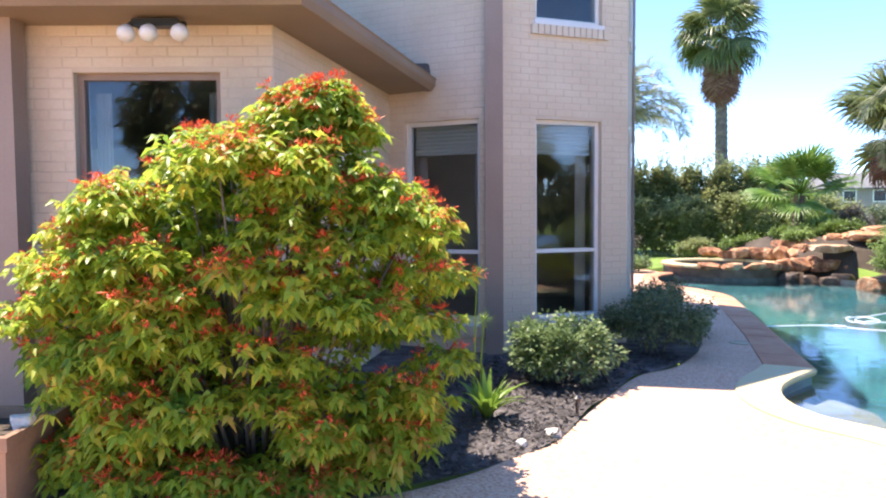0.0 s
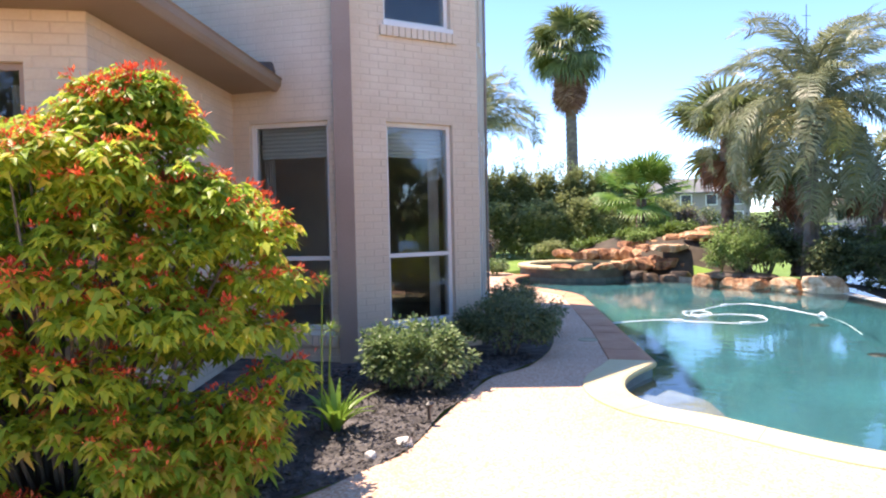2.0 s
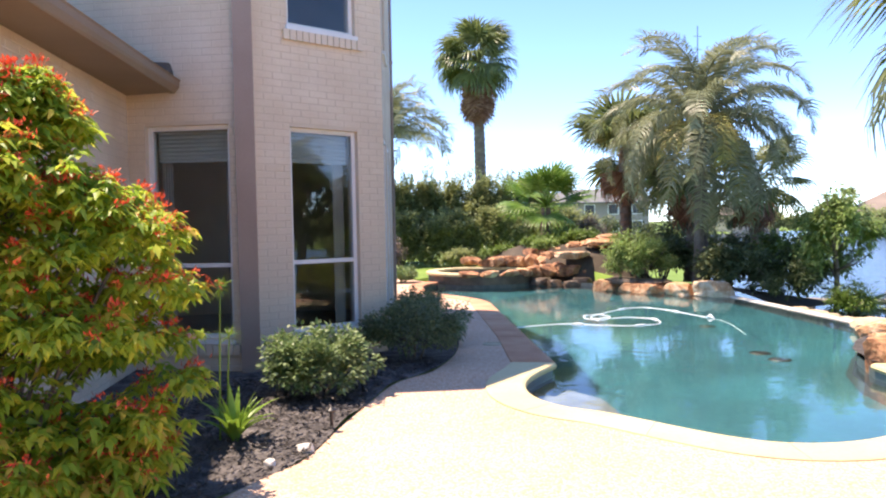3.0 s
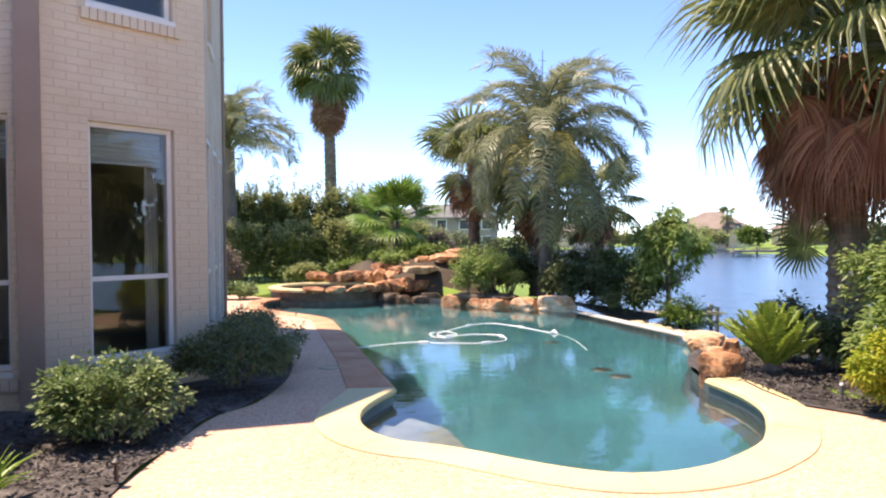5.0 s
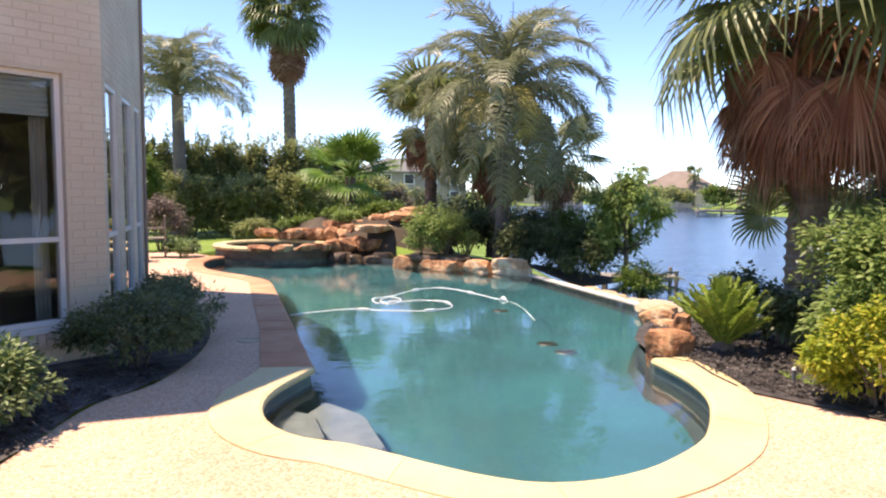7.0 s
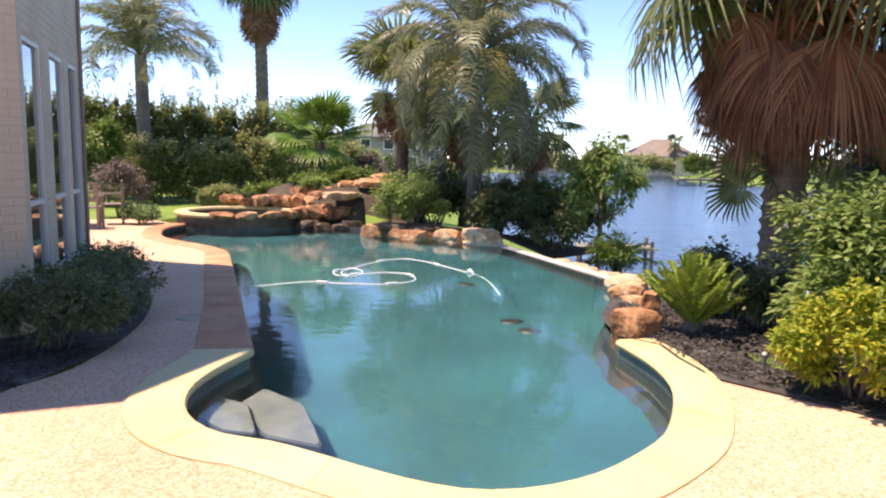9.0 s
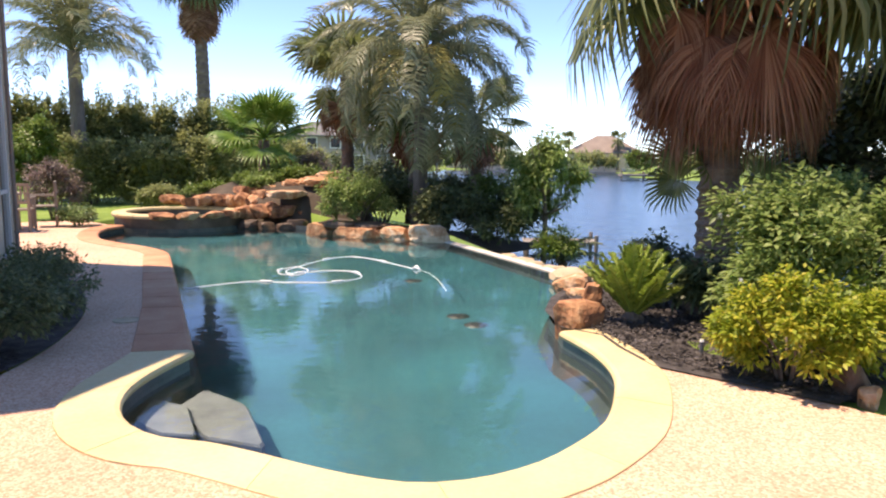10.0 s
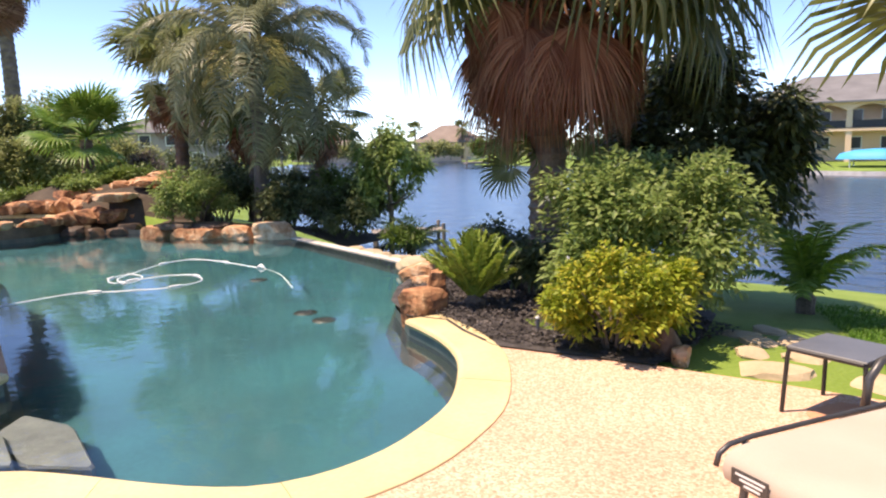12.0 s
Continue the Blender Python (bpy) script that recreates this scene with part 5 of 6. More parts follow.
bush("grey_shrub", "dark bluish-green shrub below the palm", "shrub", (8.75, 5.0, -0.2), (0.6, 0.5, 0.5), 420, 7, 0.085, 0.022, M_DARKLEAF, 64, 0.35, 24, 6, (M_FLOWER, 0.05, 0.012, "single orange flower"), "", 0.006, 0.95, 0.5, under=0.6)
bush("shrub", "dark green shrub behind the cycad", "shrub", (8.35, 4.1, -0.1), (0.4, 0.45, 0.4), 260, 7, 0.085, 0.022, M_DARKLEAF, 65, 0.35, 20, 6, None, "", 0, 0.95, 0.5, under=0.6)


def tree(name, label, at, height, crown, sprays, leaf, width, material, seed, centre=0.66, trunk_r=0.08, lumps=26, per=8):
    """A tree: tapering trunk, limbs, crown of leaf sprays."""
    t = bush(name, label, "tree", at, crown, sprays, per, leaf, width, material, seed, 0.4, lumps, 0, None, "", 0, height * centre / crown[2], 0.55, 0.3, None, 0.75)
    rg = random.Random(seed)
    part("trunk", Geo().tube([(0, 0, -0.2), (0.05, 0.02, height * 0.3), (-0.03, 0.05, height * 0.6), (0, 0, height * 0.85)], [trunk_r * 1.3, trunk_r, trunk_r * 0.7, trunk_r * 0.2], 10), M_BARK, t, smooth=True)
    for i in range(7):
        a, h = i * 2.4 + rg.random(), height * rg.uniform(0.25, 0.6)
        e = Vector((math.cos(a) * crown[0] * 0.7, math.sin(a) * crown[1] * 0.7, h + crown[2] * rg.uniform(0.3, 0.8)))
        part("limb", Geo().tube([(0, 0, h), (e.x * 0.5, e.y * 0.5, h + (e.z - h) * 0.35), e], [trunk_r * 0.6, trunk_r * 0.35, trunk_r * 0.12], 7), M_BARK, t, smooth=True)
    return t


tree("magnolia_tree", "dark glossy-leaved tree behind the palm", (11.85, 3.75, -0.6), 3.35, (1.9, 1.7, 1.68), 3000, 0.15, 0.036, M_MAGNOLIA, 70, 0.6, 0.1, 26)
tree("young_tree", "young leafy tree beside the lake", (12.3, 10.3, -0.5), 2.8, (1.0, 1.0, 1.25), 1100, 0.10, 0.026, M_PLUMBAGO, 71, 0.56, 0.05, 36)
rosette("young_palm", "young feather palm on the lawn", "palm", (10.9, 2.13, ground_z(10.9, 2.13) + 0.14), 13, 1.12, 0.72, 0.22, 44, M_STRAP, 80, (-82, -26), 0.4)
rosette("young_palm", "small feather palm on the lake bank", "palm", (13.2, 10.6, ground_z(13.2, 10.6) + 0.1), 13, 0.95, 0.6, 0.25, 36, M_QUEEN, 84, (-70, -10), 0.4)
bush("bank_shrub", "loose grassy green shrub on the bank", "shrub", (11.9, 9.6, -0.45), (0.5, 0.6, 0.42), 300, 7, 0.12, 0.012, M_MIDLEAF, 86, 0.1, 20, 4, None, "bank shrubs", 0, 0.8, 0.5)
bush("bank_shrub", "dark green shrub on the bank", "shrub", (11.5, 10.9, -0.4), (0.95, 0.9, 0.8), 900, 7, 0.09, 0.024, M_DARKLEAF, 87, 0.2, 20, 4, None, "bank shrubs", 0, 0.8, 0.5)

bush("bank_shrub", "dark green shrub on the bank", "shrub", (12.4, 11.7, -0.4), (1.0, 1.0, 1.0), 900, 7, 0.09, 0.024, M_MIDLEAF, 88, 0.2, 24, 4, None, "bank shrubs", 0, 0.85, 0.5)

# palms beyond the pool
queen = thing("feather_palm", "feather palm with arching silvery fronds", "palm", "", (10.9, 12.7, -0.1))
trunk(queen, [(0, 0, 0), (0.03, 0.02, 1.8), (0, 0, 3.7)], 0.17, 0.13, 20, 0.012, 12, 5, M_BARK)
longf = [feather_frond(90 + i, 3.1, 1.12 + 0.13 * i, 0.52, 104, 0.85, 0.12, 0.014) for i in range(4)]
rng = random.Random(14)
for i in range(36):
    put_leaf(queen, *longf[i % 4], M_QUEEN, pose(0, 0, 3.7, rng.uniform(-20, 20), -84 + 112 * i / 36 + rng.uniform(-8, 8), i * 137.5 + rng.uniform(-15, 15)))
for az, tl in ((-70, 34), (-125, 30), (-100, 20)):
    put_leaf(queen, *longf[0], M_QUEENOLD, pose(0, 0, 3.6, 0, tl, az), "frond", None, "yellowing lower frond")
oldf = feather_frond(99, 2.7, 1.5, 0.45, 84, 0.7)
for az, tl in ((-112, -12), (-98, 4), (-150, -4)):
    put_leaf(queen, *oldf, M_QUEENOLD, pose(0, 0, 3.6, 0, tl, az), "frond", None, "yellowing lower frond")
part("dead_frond", longf[3][0].copy(), M_DEAD, queen, "hanging brown dead frond", pose(0.05, -0.1, 3.4, 0, 62, -95))
for px, py, h, rad, seed, n, lab in ((11.0, 16.1, 3.6, 1.05, 110, 26, "fan palm with dense grey-green leaves"), (13.3, 13.7, 2.6, 0.75, 114, 20, "fan palm behind the feather palm"), (11.9, 14.4, 2.9, 1.0, 118, 20, "fan palm in the palm clump")):
    p = thing("fan_palm", lab, "palm", "palm clump", (px, py, -0.1))
    trunk(p, [(0, 0, 0), (0.05, 0, h * 0.5), (0, 0, h)], 0.17, 0.15, 16, 0.03, 12, seed)
    kinds = [fan_leaf(seed + i, 0.8, rad, 26, 0.6) for i in range(3)]
    dk = [fan_leaf(seed + 50 + i, 0.5, rad, 20, 0.5, 90, 0.6) for i in range(2)]
    rg = random.Random(seed)
    for i in range(n):
        put_leaf(p, *kinds[i % 3], M_FAN, pose(0, 0, h, rg.uniform(-20, 20), rg.uniform(-65, 40), i * 137.5))
    for i in range(5):
        put_leaf(p, *dk[i % 2], M_DEAD, pose(0, 0, h - 0.2, rg.uniform(-20, 20), rg.uniform(55, 80), i * 137.5), "dead_frond")
short = thing("fan_palm", "short fan palm with bright green leaves", "palm", "", (10.12, 19.2, 0.7))
trunk(short, [(0, 0, 0), (0, 0.02, 0.6), (0, 0, 1.25)], 0.17, 0.15, 9, 0.03, 12, 7)
kinds = [fan_leaf(130 + i, 0.75, 0.95, 30, 0.35, 120) for i in range(4)]
rg = random.Random(31)
for i in range(22):
    put_leaf(short, *kinds[i % 4], M_FANBRIGHT, pose(0, 0, 1.3, rg.uniform(-20, 20), rg.uniform(-72, 22), i * 137.5))
back = thing("feather_palm", "feather palm beside the house corner", "palm", "", (6.5, 25.4, -0.1))
trunk(back, [(0, 0, 0), (0.03, 0.02, 2.2), (0, 0, 4.8)], 0.25, 0.19, 20, 0.012, 12, 6, M_BARK)
kinds = [feather_frond(140 + i, 3.3, 1.22 + 0.1 * i, 0.66, 84, 1.0, 0.12, 0.017) for i in range(3)]
for i in range(24):
    put_leaf(back, *kinds[i % 3], M_QUEEN, pose(0, 0, 4.75, rg.uniform(-20, 20), -90 + 84 * i / 24 + rg.uniform(-6, 6), i * 137.5))
side = thing("fan_palm", "fan palm leaning over the lawn edge", "palm", "", (7.75, -0.3, -0.1))
trunk(side, [(0, 0, 0), (0.05, 0, 1.4), (0, 0, 2.75)], 0.18, 0.15, 16, 0.03, 12, 9)
kinds = [fan_leaf(150 + i, 0.95, 1.0, 30, 0.45) for i in range(3)]
for i in range(22):
    put_leaf(side, *kinds[i % 3], M_FAN, pose(0, 0, 2.8, rg.uniform(-15, 15), rg.uniform(-62, 0), i * 137.5))
for az, tl, roll in ((96, 8, 25), (118, -4, -20), (104, -16, 10)):
    put_leaf(side, *kinds[az % 3], M_FANBRIGHT, pose(0, 0, 2.7, roll, tl, az))
low_fan = thing("fan_palm", "young dark fan palm at the palm foot", "palm", "", (9.25, 4.6, -0.25))
part("trunk", Geo().tube([(0, 0, -0.1), (0, 0, 0.6), (0, 0, 1.6)], [0.07, 0.07, 0.05], 10), M_PALMBARK, low_fan)
for az, tilt, roll in ((150, 10, 70), (200, -10, -60), (100, -20, 75), (20, -15, 60), (330, 5, -70), (270, -35, 20), (60, -40, 10)):
    put_leaf(low_fan, *kinds[az % 3], M_FAN, pose(0, 0, 1.65, roll, tilt, az) @ Matrix.Scale(0.5, 4))

# shrubs and hedge beyond the pool
bush("rock_shrub", "leafy green shrub growing over the planter rocks", "shrub", (9.85, 13.5, 0.05), (1.0, 0.95, 0.72), 1100, 7, 0.09, 0.018, M_PLUMBAGO, 160, 0.2, 22, 7, None, "", 0, 0.85, 0.5, under=0.5)
for i, (x, y, rx, h) in enumerate(((11.0, 12.0, 0.8, 0.62), (11.8, 12.9, 0.9, 0.75), (12.4, 11.4, 0.7, 0.6), (10.9, 14.3, 0.9, 0.8), (11.9, 15.6, 1.2, 0.95), (13.2, 16.2, 1.2, 1.05), (13.6, 14.6, 1.0, 0.8), (13.6, 18.2, 1.0, 0.75), (14.4, 21.5, 1.3, 1.15), (12.4, 20.6, 0.9, 0.8))):
    bush("understory_shrub", "dark shaded shrub under the palms", "shrub", (x, y, -0.1), (rx, rx, h), 420, 7, 0.11, 0.03, M_DARKLEAF, 170 + i, 0.3, 24, 6, None, "shrubs under the palms", 0, 0.85, 0.5, under=0.5)
for i, (x, y, z, rx, h, mat) in enumerate(((8.3, 18.6, 0.35, 0.75, 0.3, M_MIDLEAF), (9.3, 17.9, 0.65, 0.7, 0.3, M_MIDLEAF), (10.6, 17.6, 0.7, 0.8, 0.34, M_MIDLEAF), (7.2, 19.3, 0.0, 0.6, 0.5, M_OLIVE), (11.6, 19.0, 0.45, 0.7, 0.75, M_PINK), (9.0, 16.95, 0.62, 0.42, 0.24, M_PLUMBAGO), (9.9, 17.0, 0.75, 0.5, 0.26, M_MIDLEAF), (10.2, 18.4, 0.75, 0.7, 0.32, M_PLUMBAGO))):
    bush("rockery_plant", "low green plant above the waterfall rocks" if mat is not M_PINK else "dusty pink shrub behind the waterfall", "shrub", (x, y, z), (rx, rx * 0.8, h), 260, 7, 0.12, 0.02, mat, 180 + i, 0.2, 18, 4, None, "rockery plants", 0, 0.8, 0.5)
bush("spa_shrub", "low variegated shrub beside the spa", "shrub", (4.88, 16.75, 0), (0.5, 0.45, 0.3), 320, 7, 0.07, 0.018, M_ROUND, 190, 0.2, 24, 5, None, "", 0, 0.7, 0.4)
bush("pink_shrub", "dusty pink flowering shrub by the patio", "shrub", (4.75, 18.9, 0), (0.85, 0.75, 0.75), 620, 7, 0.09, 0.02, M_PINK, 191, 0.2, 26, 6, None, "", 0, 1.05, 0.55, 0.1, under=0.5)
for i in range(9):
    x = 3.0 + i * 1.3
    hedge = bush("hedge_shrub", "dense tall olive-green hedge shrub", "hedge", (x, 26.8 + 0.3 * math.sin(i * 1.7), -0.1), (1.5, 0.9, 1.85), 2500, 7, 0.15, 0.036, M_OLIVE, 200 + i, 0.15, 90, 4, None, "hedge", 0, 1.0, 0.75, under=0.97)
    top_rng = np.random.default_rng(900 + i)
    shoots = []
    for _ in range(26):
        sx, sy, h = top_rng.uniform(-1.3, 1.3), top_rng.uniform(-0.6, 0.6), top_rng.uniform(0.25, 0.95) ** 1.3
        z0 = 3.08 - 0.35 * (sx / 1.5) ** 2
        shoots += [(sx + 0.06 * h * top_rng.normal(), sy, z0 + h * k / 14) for k in range(15)]
    shoots = np.repeat(np.array(shoots), 4, 0)
    v, f = leaf_arrays(shoots, top_rng.normal(size=shoots.shape) * (1, 1, 0.4) + (0, 0, 0.9), 0.13, 0.024, top_rng, 0.1)
    tagged(part("hedge_top", tri_mesh("shoot", v, f), M_OLIVE, hedge), "", "", "", "stuff")
for i in range(5):
    bush("hedge_shrub", "dark shaded hedge shrub", "hedge", (6.6 + i * 1.7, 23.6 + 0.4 * math.cos(i * 2), -0.1), (1.35, 0.8, 1.25), 1300, 7, 0.14, 0.032, M_OLIVE, 220 + i, 0.2, 60, 6, None, "hedge", 0, 0.95, 0.5, under=0.9)
bush("hedge_shrub", "green leafy shrub by the hedge", "hedge", (5.0, 23.0, -0.1), (0.9, 0.8, 1.5), 520, 7, 0.16, 0.036, M_MIDLEAF, 230, 0.2, 22, 5, None, "hedge", 0, 1.0, 0.5, under=0.7)

# ---- things about the pool ----
hose = thing("pool_hose", "white floating suction hose looped on the water", "hose", at=(0, 0, WATER_Z))
hose_pts = smooth_line([(4.70, 9.0), (5.53, 9.08), (6.01, 8.7), (6.47, 8.43), (6.95, 8.51), (7.13, 8.97), (6.92, 9.27), (6.49, 9.34), (6.18, 9.35), (6.28, 9.7), (6.62, 9.88), (6.66, 9.54), (6.45, 9.25), (6.27, 9.24), (6.36, 9.62), (6.78, 9.95), (7.39, 10.34), (7.84, 10.39), (8.02, 9.95), (8.02, 8.77)], 7)
part("hose", Geo().tube([(x, y, 0.0 + 0.003 * math.sin(i * 0.9)) for i, (x, y) in enumerate(hose_pts)], 0.0095, 8), M_HOSE, hose, smooth=True)
part("hose_end", Geo().tube([(x, y, z) for (x, y), z in zip(smooth_line([(8.02, 8.6), (8.0, 8.35), (7.82, 7.89), (7.45, 7.2)], 6), np.linspace(0.0, -0.12, 19))], 0.0095, 8), M_HOSE, hose, smooth=True)
for i in (10, 22, 34, 50, 64, 92, 112, 128):
    a, b = Vector((*hose_pts[i], 0.005)), Vector((*hose_pts[i + 1], 0.005))
    d = (b - a).normalized()
    part("float", Geo().tube([a - d * 0.09, a - d * 0.07, a + d * 0.07, a + d * 0.09], [0.01, 0.018, 0.018, 0.01], 10), M_HOSE, hose, smooth=True)
part("connector", Geo().tube([(8.02, 8.77, 0.0), (8.03, 8.7, 0.03), (8.02, 8.6, 0.0)], [0.02, 0.035, 0.02], 10), M_HOSE, hose, smooth=True)
skim = thing("skimmer_lid", "tan round skimmer lid set in the deck", "lid", at=(3.58, 7.05, 0.003))
part("rim", Geo().sheet([circ(0.125), circ(0.12), circ(0.108), circ(0.104)], [0.0, 0.006, 0.006, 0.002], True), M_STEPSTONE, skim)
part("plate", Geo().polygon(circ(0.105), 0.003), M_STEPSTONE, skim)

# path light, plants and stone in the house bed
light = thing("path_light", "short black path light at the bed edge", "path light", at=(1.17, 4.05, 0))
part("stem", Geo().tube([(0, 0, -0.05), (0, 0, 0.15)], 0.013, 10), M_BLACK, light)
part("cap", Geo().tube([(0, 0, 0.14), (0, 0, 0.155), (0, 0, 0.175)], [0.03, 0.034, 0.008], 14), M_BLACK, light)
part("stem", Geo().tube([(0, 0, 0), (0, 0, 0.02)], 0.02, 10), M_BLACK, light)
sprinkler = thing("sprinkler", "small grey sprinkler head in the mulch", "sprinkler", at=(7.0, 3.25, 0.0))
part("body", Geo().tube([(0, 0, -0.03), (0, 0, 0.11)], 0.016, 10), M_GREYTOP, sprinkler)
part("nozzle", Geo().tube([(0, 0, 0.11), (0, 0, 0.13)], [0.02, 0.014], 10), M_HOSE, sprinkler)
stone(0.93, 3.62, 0.0, 0.13, 0.09, 0.05, 20, 401, M_PALESTONE, "small white stone at the bed edge", "bed stones")
stone(0.70, 3.42, 0.0, 0.09, 0.07, 0.04, 60, 402, M_PALESTONE, "small white stone at the bed edge", "bed stones")


def strap_plant(at, n, length, width, material, seed, label, name="lily", up=0.8):
    t = thing(name, label, "plant", "", at)
    rg = np.random.default_rng(seed)
    for i in range(n):
        a, L = i * 2.4 + rg.uniform(-0.4, 0.4), length * rg.uniform(0.7, 1.15)
        lean = rg.uniform(0.25, 1.1)
        V = []
        for s in np.linspace(0, 1, 8):
            r, z = L * lean * 0.55 * s ** 1.3, L * up * (s - 0.45 * lean * s ** 2.4)
            w = width * (1 - s ** 2.5) * (0.6 + 0.4 * min(1, s * 4))
            c, d = np.array((math.cos(a) * r, math.sin(a) * r, z)), np.array((-math.sin(a), math.cos(a), 0))
            V += [c - d * w, c - np.array((0, 0, w * 0.5)), c + d * w]
        F = [(3 * k + j, 3 * k + j + 1, 3 * k + j + 4, 3 * k + j + 3) for k in range(7) for j in (0, 1)]
        part("leaf", Geo().add(V, F), material, t, smooth=True)
    return t


strap_plant((0.5, 3.98, 0.0), 30, 0.62, 0.028, M_STRAP, 12, "clump of green strap leaves in the mulch", up=0.66)
tuft = thing("papyrus", "slender papyrus stalks with spiky green heads", "plant", "", (0.40, 4.05, 0))
for sx, sy, h in ((0.0, 0.0, 1.08), (0.05, 0.12, 0.72)):
    part("stalk", Geo().tube([(sx, sy, 0), (sx + 0.015, sy, h * 0.6), (sx + 0.03, sy, h)], [0.007, 0.006, 0.004], 7), M_STRAP, tuft)
    rg = np.random.default_rng(int(h * 100))
    b = np.repeat(np.array([[sx + 0.03, sy, h]]), 60, 0)
    v, f = leaf_arrays(b, rg.normal(size=(60, 3)) + (0, 0, 0.4), 0.1, 0.003, rg, 0.1, 0.0)
    tagged(part("head", tri_mesh("head", v, f), M_STRAP, tuft), "", "", "", "stuff")
planter = thing("planter", "square clay planter beside the firebush", "planter", at=(-2.25, 2.55, 0))
g = Geo()
sq = lambda s: [(-s, -s), (s, -s), (s, s), (-s, s)]
g.sheet([sq(0.24), sq(0.26), sq(0.28), sq(0.3), sq(0.3), sq(0.26), sq(0.25)], [0.0, 0.02, 0.36, 0.37, 0.44, 0.44, 0.36], True)
g.polygon(sq(0.24), 0.0)
part("pot", g, M_CLAY, planter)
part("soil", Geo().polygon(sq(0.255), 0.38), M_SOIL, planter)
stone(-2.02, 2.5, 0.38, 0.14, 0.1, 0.1, 0, 405, M_PALESTONE, "pale pebble lying on the planter", "bed stones")

# stepping stones and lawn blades
for i, (x, y, sx, sy, turn) in enumerate(((7.12, 1.42, 0.5, 0.7, 10), (7.45, 1.62, 0.36, 0.34, 30), (7.62, 1.3, 0.42, 0.36, -10), (7.85, 1.72, 0.4, 0.36, 15), (8.15, 1.5, 0.5, 0.4, 5), (8.2, 1.98, 0.46, 0.36, -20), (8.7, 1.9, 0.5, 0.4, 12), (7.2, 0.75, 0.5, 0.5, 0))):
    stone(x, y, ground_z(x, y) - 0.08, sx * 0.8, sy * 0.8, 0.115, turn, 420 + i, M_STEPSTONE, "flat tan stepping stone set in the lawn", "stepping stones", "stepping_stone")
rg = np.random.default_rng(77)
gp = []
while len(gp) < 14000:
    x, y = rg.uniform(6.9, 12.5), rg.uniform(0.2, 4.2)
    if x < 7 + 5.5 * rg.random() ** 1.6 + 0.6 and (x > 8.2 or y < 1.75) and y < 0.2 + 0.36 * (x - 6):
        gp.append((x, y, ground_z(x, y)))
gp = np.array(gp)
v, f = leaf_arrays(gp, rg.normal(size=gp.shape) * (0.5, 0.5, 0.1) + (0, 0, 0.9), 0.075, 0.006, rg, 0.2, 0.1)
tagged(part("grass", tri_mesh("grass", v, f), M_BLADE), "short green lawn grass blades", "grass", "", "stuff")

# side table
table = thing("side_table", "small black metal side table with grey top", "side table", at=(6.47, 0.85, 0))
table.scale = (1.0, 1.0, 0.92)
mt = Matrix.Rotation(radians(-15), 4, "Z")
part("tabletop", Geo().slab((-0.215, -0.215, 0.415), (0.215, 0.215, 0.43), mt, 0.006), M_GREYTOP, table)
for k in range(4):
    mk = mt @ Matrix.Rotation(radians(90 * k), 4, "Z")
    part("rail", Geo().tube([mk @ Vector((-0.205, 0.215, 0.41)), mk @ Vector((0.205, 0.215, 0.41))], 0.014, 10), M_BLACK, table)
    part("leg", Geo().tube([mk @ Vector(p) for p in ((0.205, 0.205, 0.41), (0.212, 0.212, 0.37), (0.225, 0.225, 0.0))], 0.013, 10), M_BLACK, table)
stone(6.46, 0.72, -0.012, 0.62, 0.6, 0.022, 10, 440, M_FLAG, "flat brown paving tile under the side table", "paving tiles", "paving_tile")

# sun lounger
ml = Matrix.Translation((4.70, 0.90, 0)) @ Matrix.Rotation(radians(-24), 4, "Z")
lounger = thing("sun_lounger", "sun lounger with tan sling and dark frame", "sun lounger")
lounger.matrix_basis = ml
W = 0.66
sling = Geo()
prof = [(-0.02, 0.30), (-0.035, 0.34), (-0.02, 0.385), (0.03, 0.412), (0.15, 0.42), (0.5, 0.415), (1.0, 0.405), (1.5, 0.405), (1.85, 0.41), (1.88, 0.38)]
vs = [(x, -W + 0.03 + (W - 0.06) * j / 6, z - 0.012 * math.sin(math.pi * j / 6)) for x, z in prof for j in range(7)]
sling.add(vs, [(7 * i + j, 7 * (i + 1) + j, 7 * (i + 1) + j + 1, 7 * i + j + 1) for i in range(len(prof) - 1) for j in range(6)])
part("sling", sling, M_SLING, lounger, "taut tan woven sling", smooth=True)
for y in (0.0, -W):
    part("side_rail", Geo().tube([(x, y, z) for x, z in prof[1:]], 0.011, 10), M_FRAME, lounger, smooth=True)
for x in (0.12, 1.7):
    part("cross_bar", Geo().tube([(x, 0, 0.385), (x, -W, 0.385)], 0.014, 8), M_FRAME, lounger)
    for y in (0.0, -W):
        part("leg", Geo().tube([(x, y, 0.4), (x, y, 0.2), (x - 0.03, y, 0.0)], 0.017, 10), M_FRAME, lounger)
for y in (0.03, -W - 0.03):
    pts = [(0.86, y, 0.40), (0.88, y, 0.52), (0.95, y, 0.59), (1.1, y, 0.61), (1.32, y, 0.61), (1.45, y, 0.57), (1.5, y, 0.41)]
    part("armrest", Geo().tube(pts, 0.019, 10), M_FRAME, lounger, smooth=True)
tag = part("label", Geo().box((-0.042, -0.24, 0.31), (-0.036, -0.08, 0.37)), M_FRAME, lounger, "dark label with pale illegible print")
for k in range(3):
    part("print", Geo().box((-0.045, -0.23 + 0.01 * k, 0.352 - 0.017 * k), (-0.0425, -0.10 - 0.02 * k, 0.360 - 0.017 * k)), M_HOSE, tag)

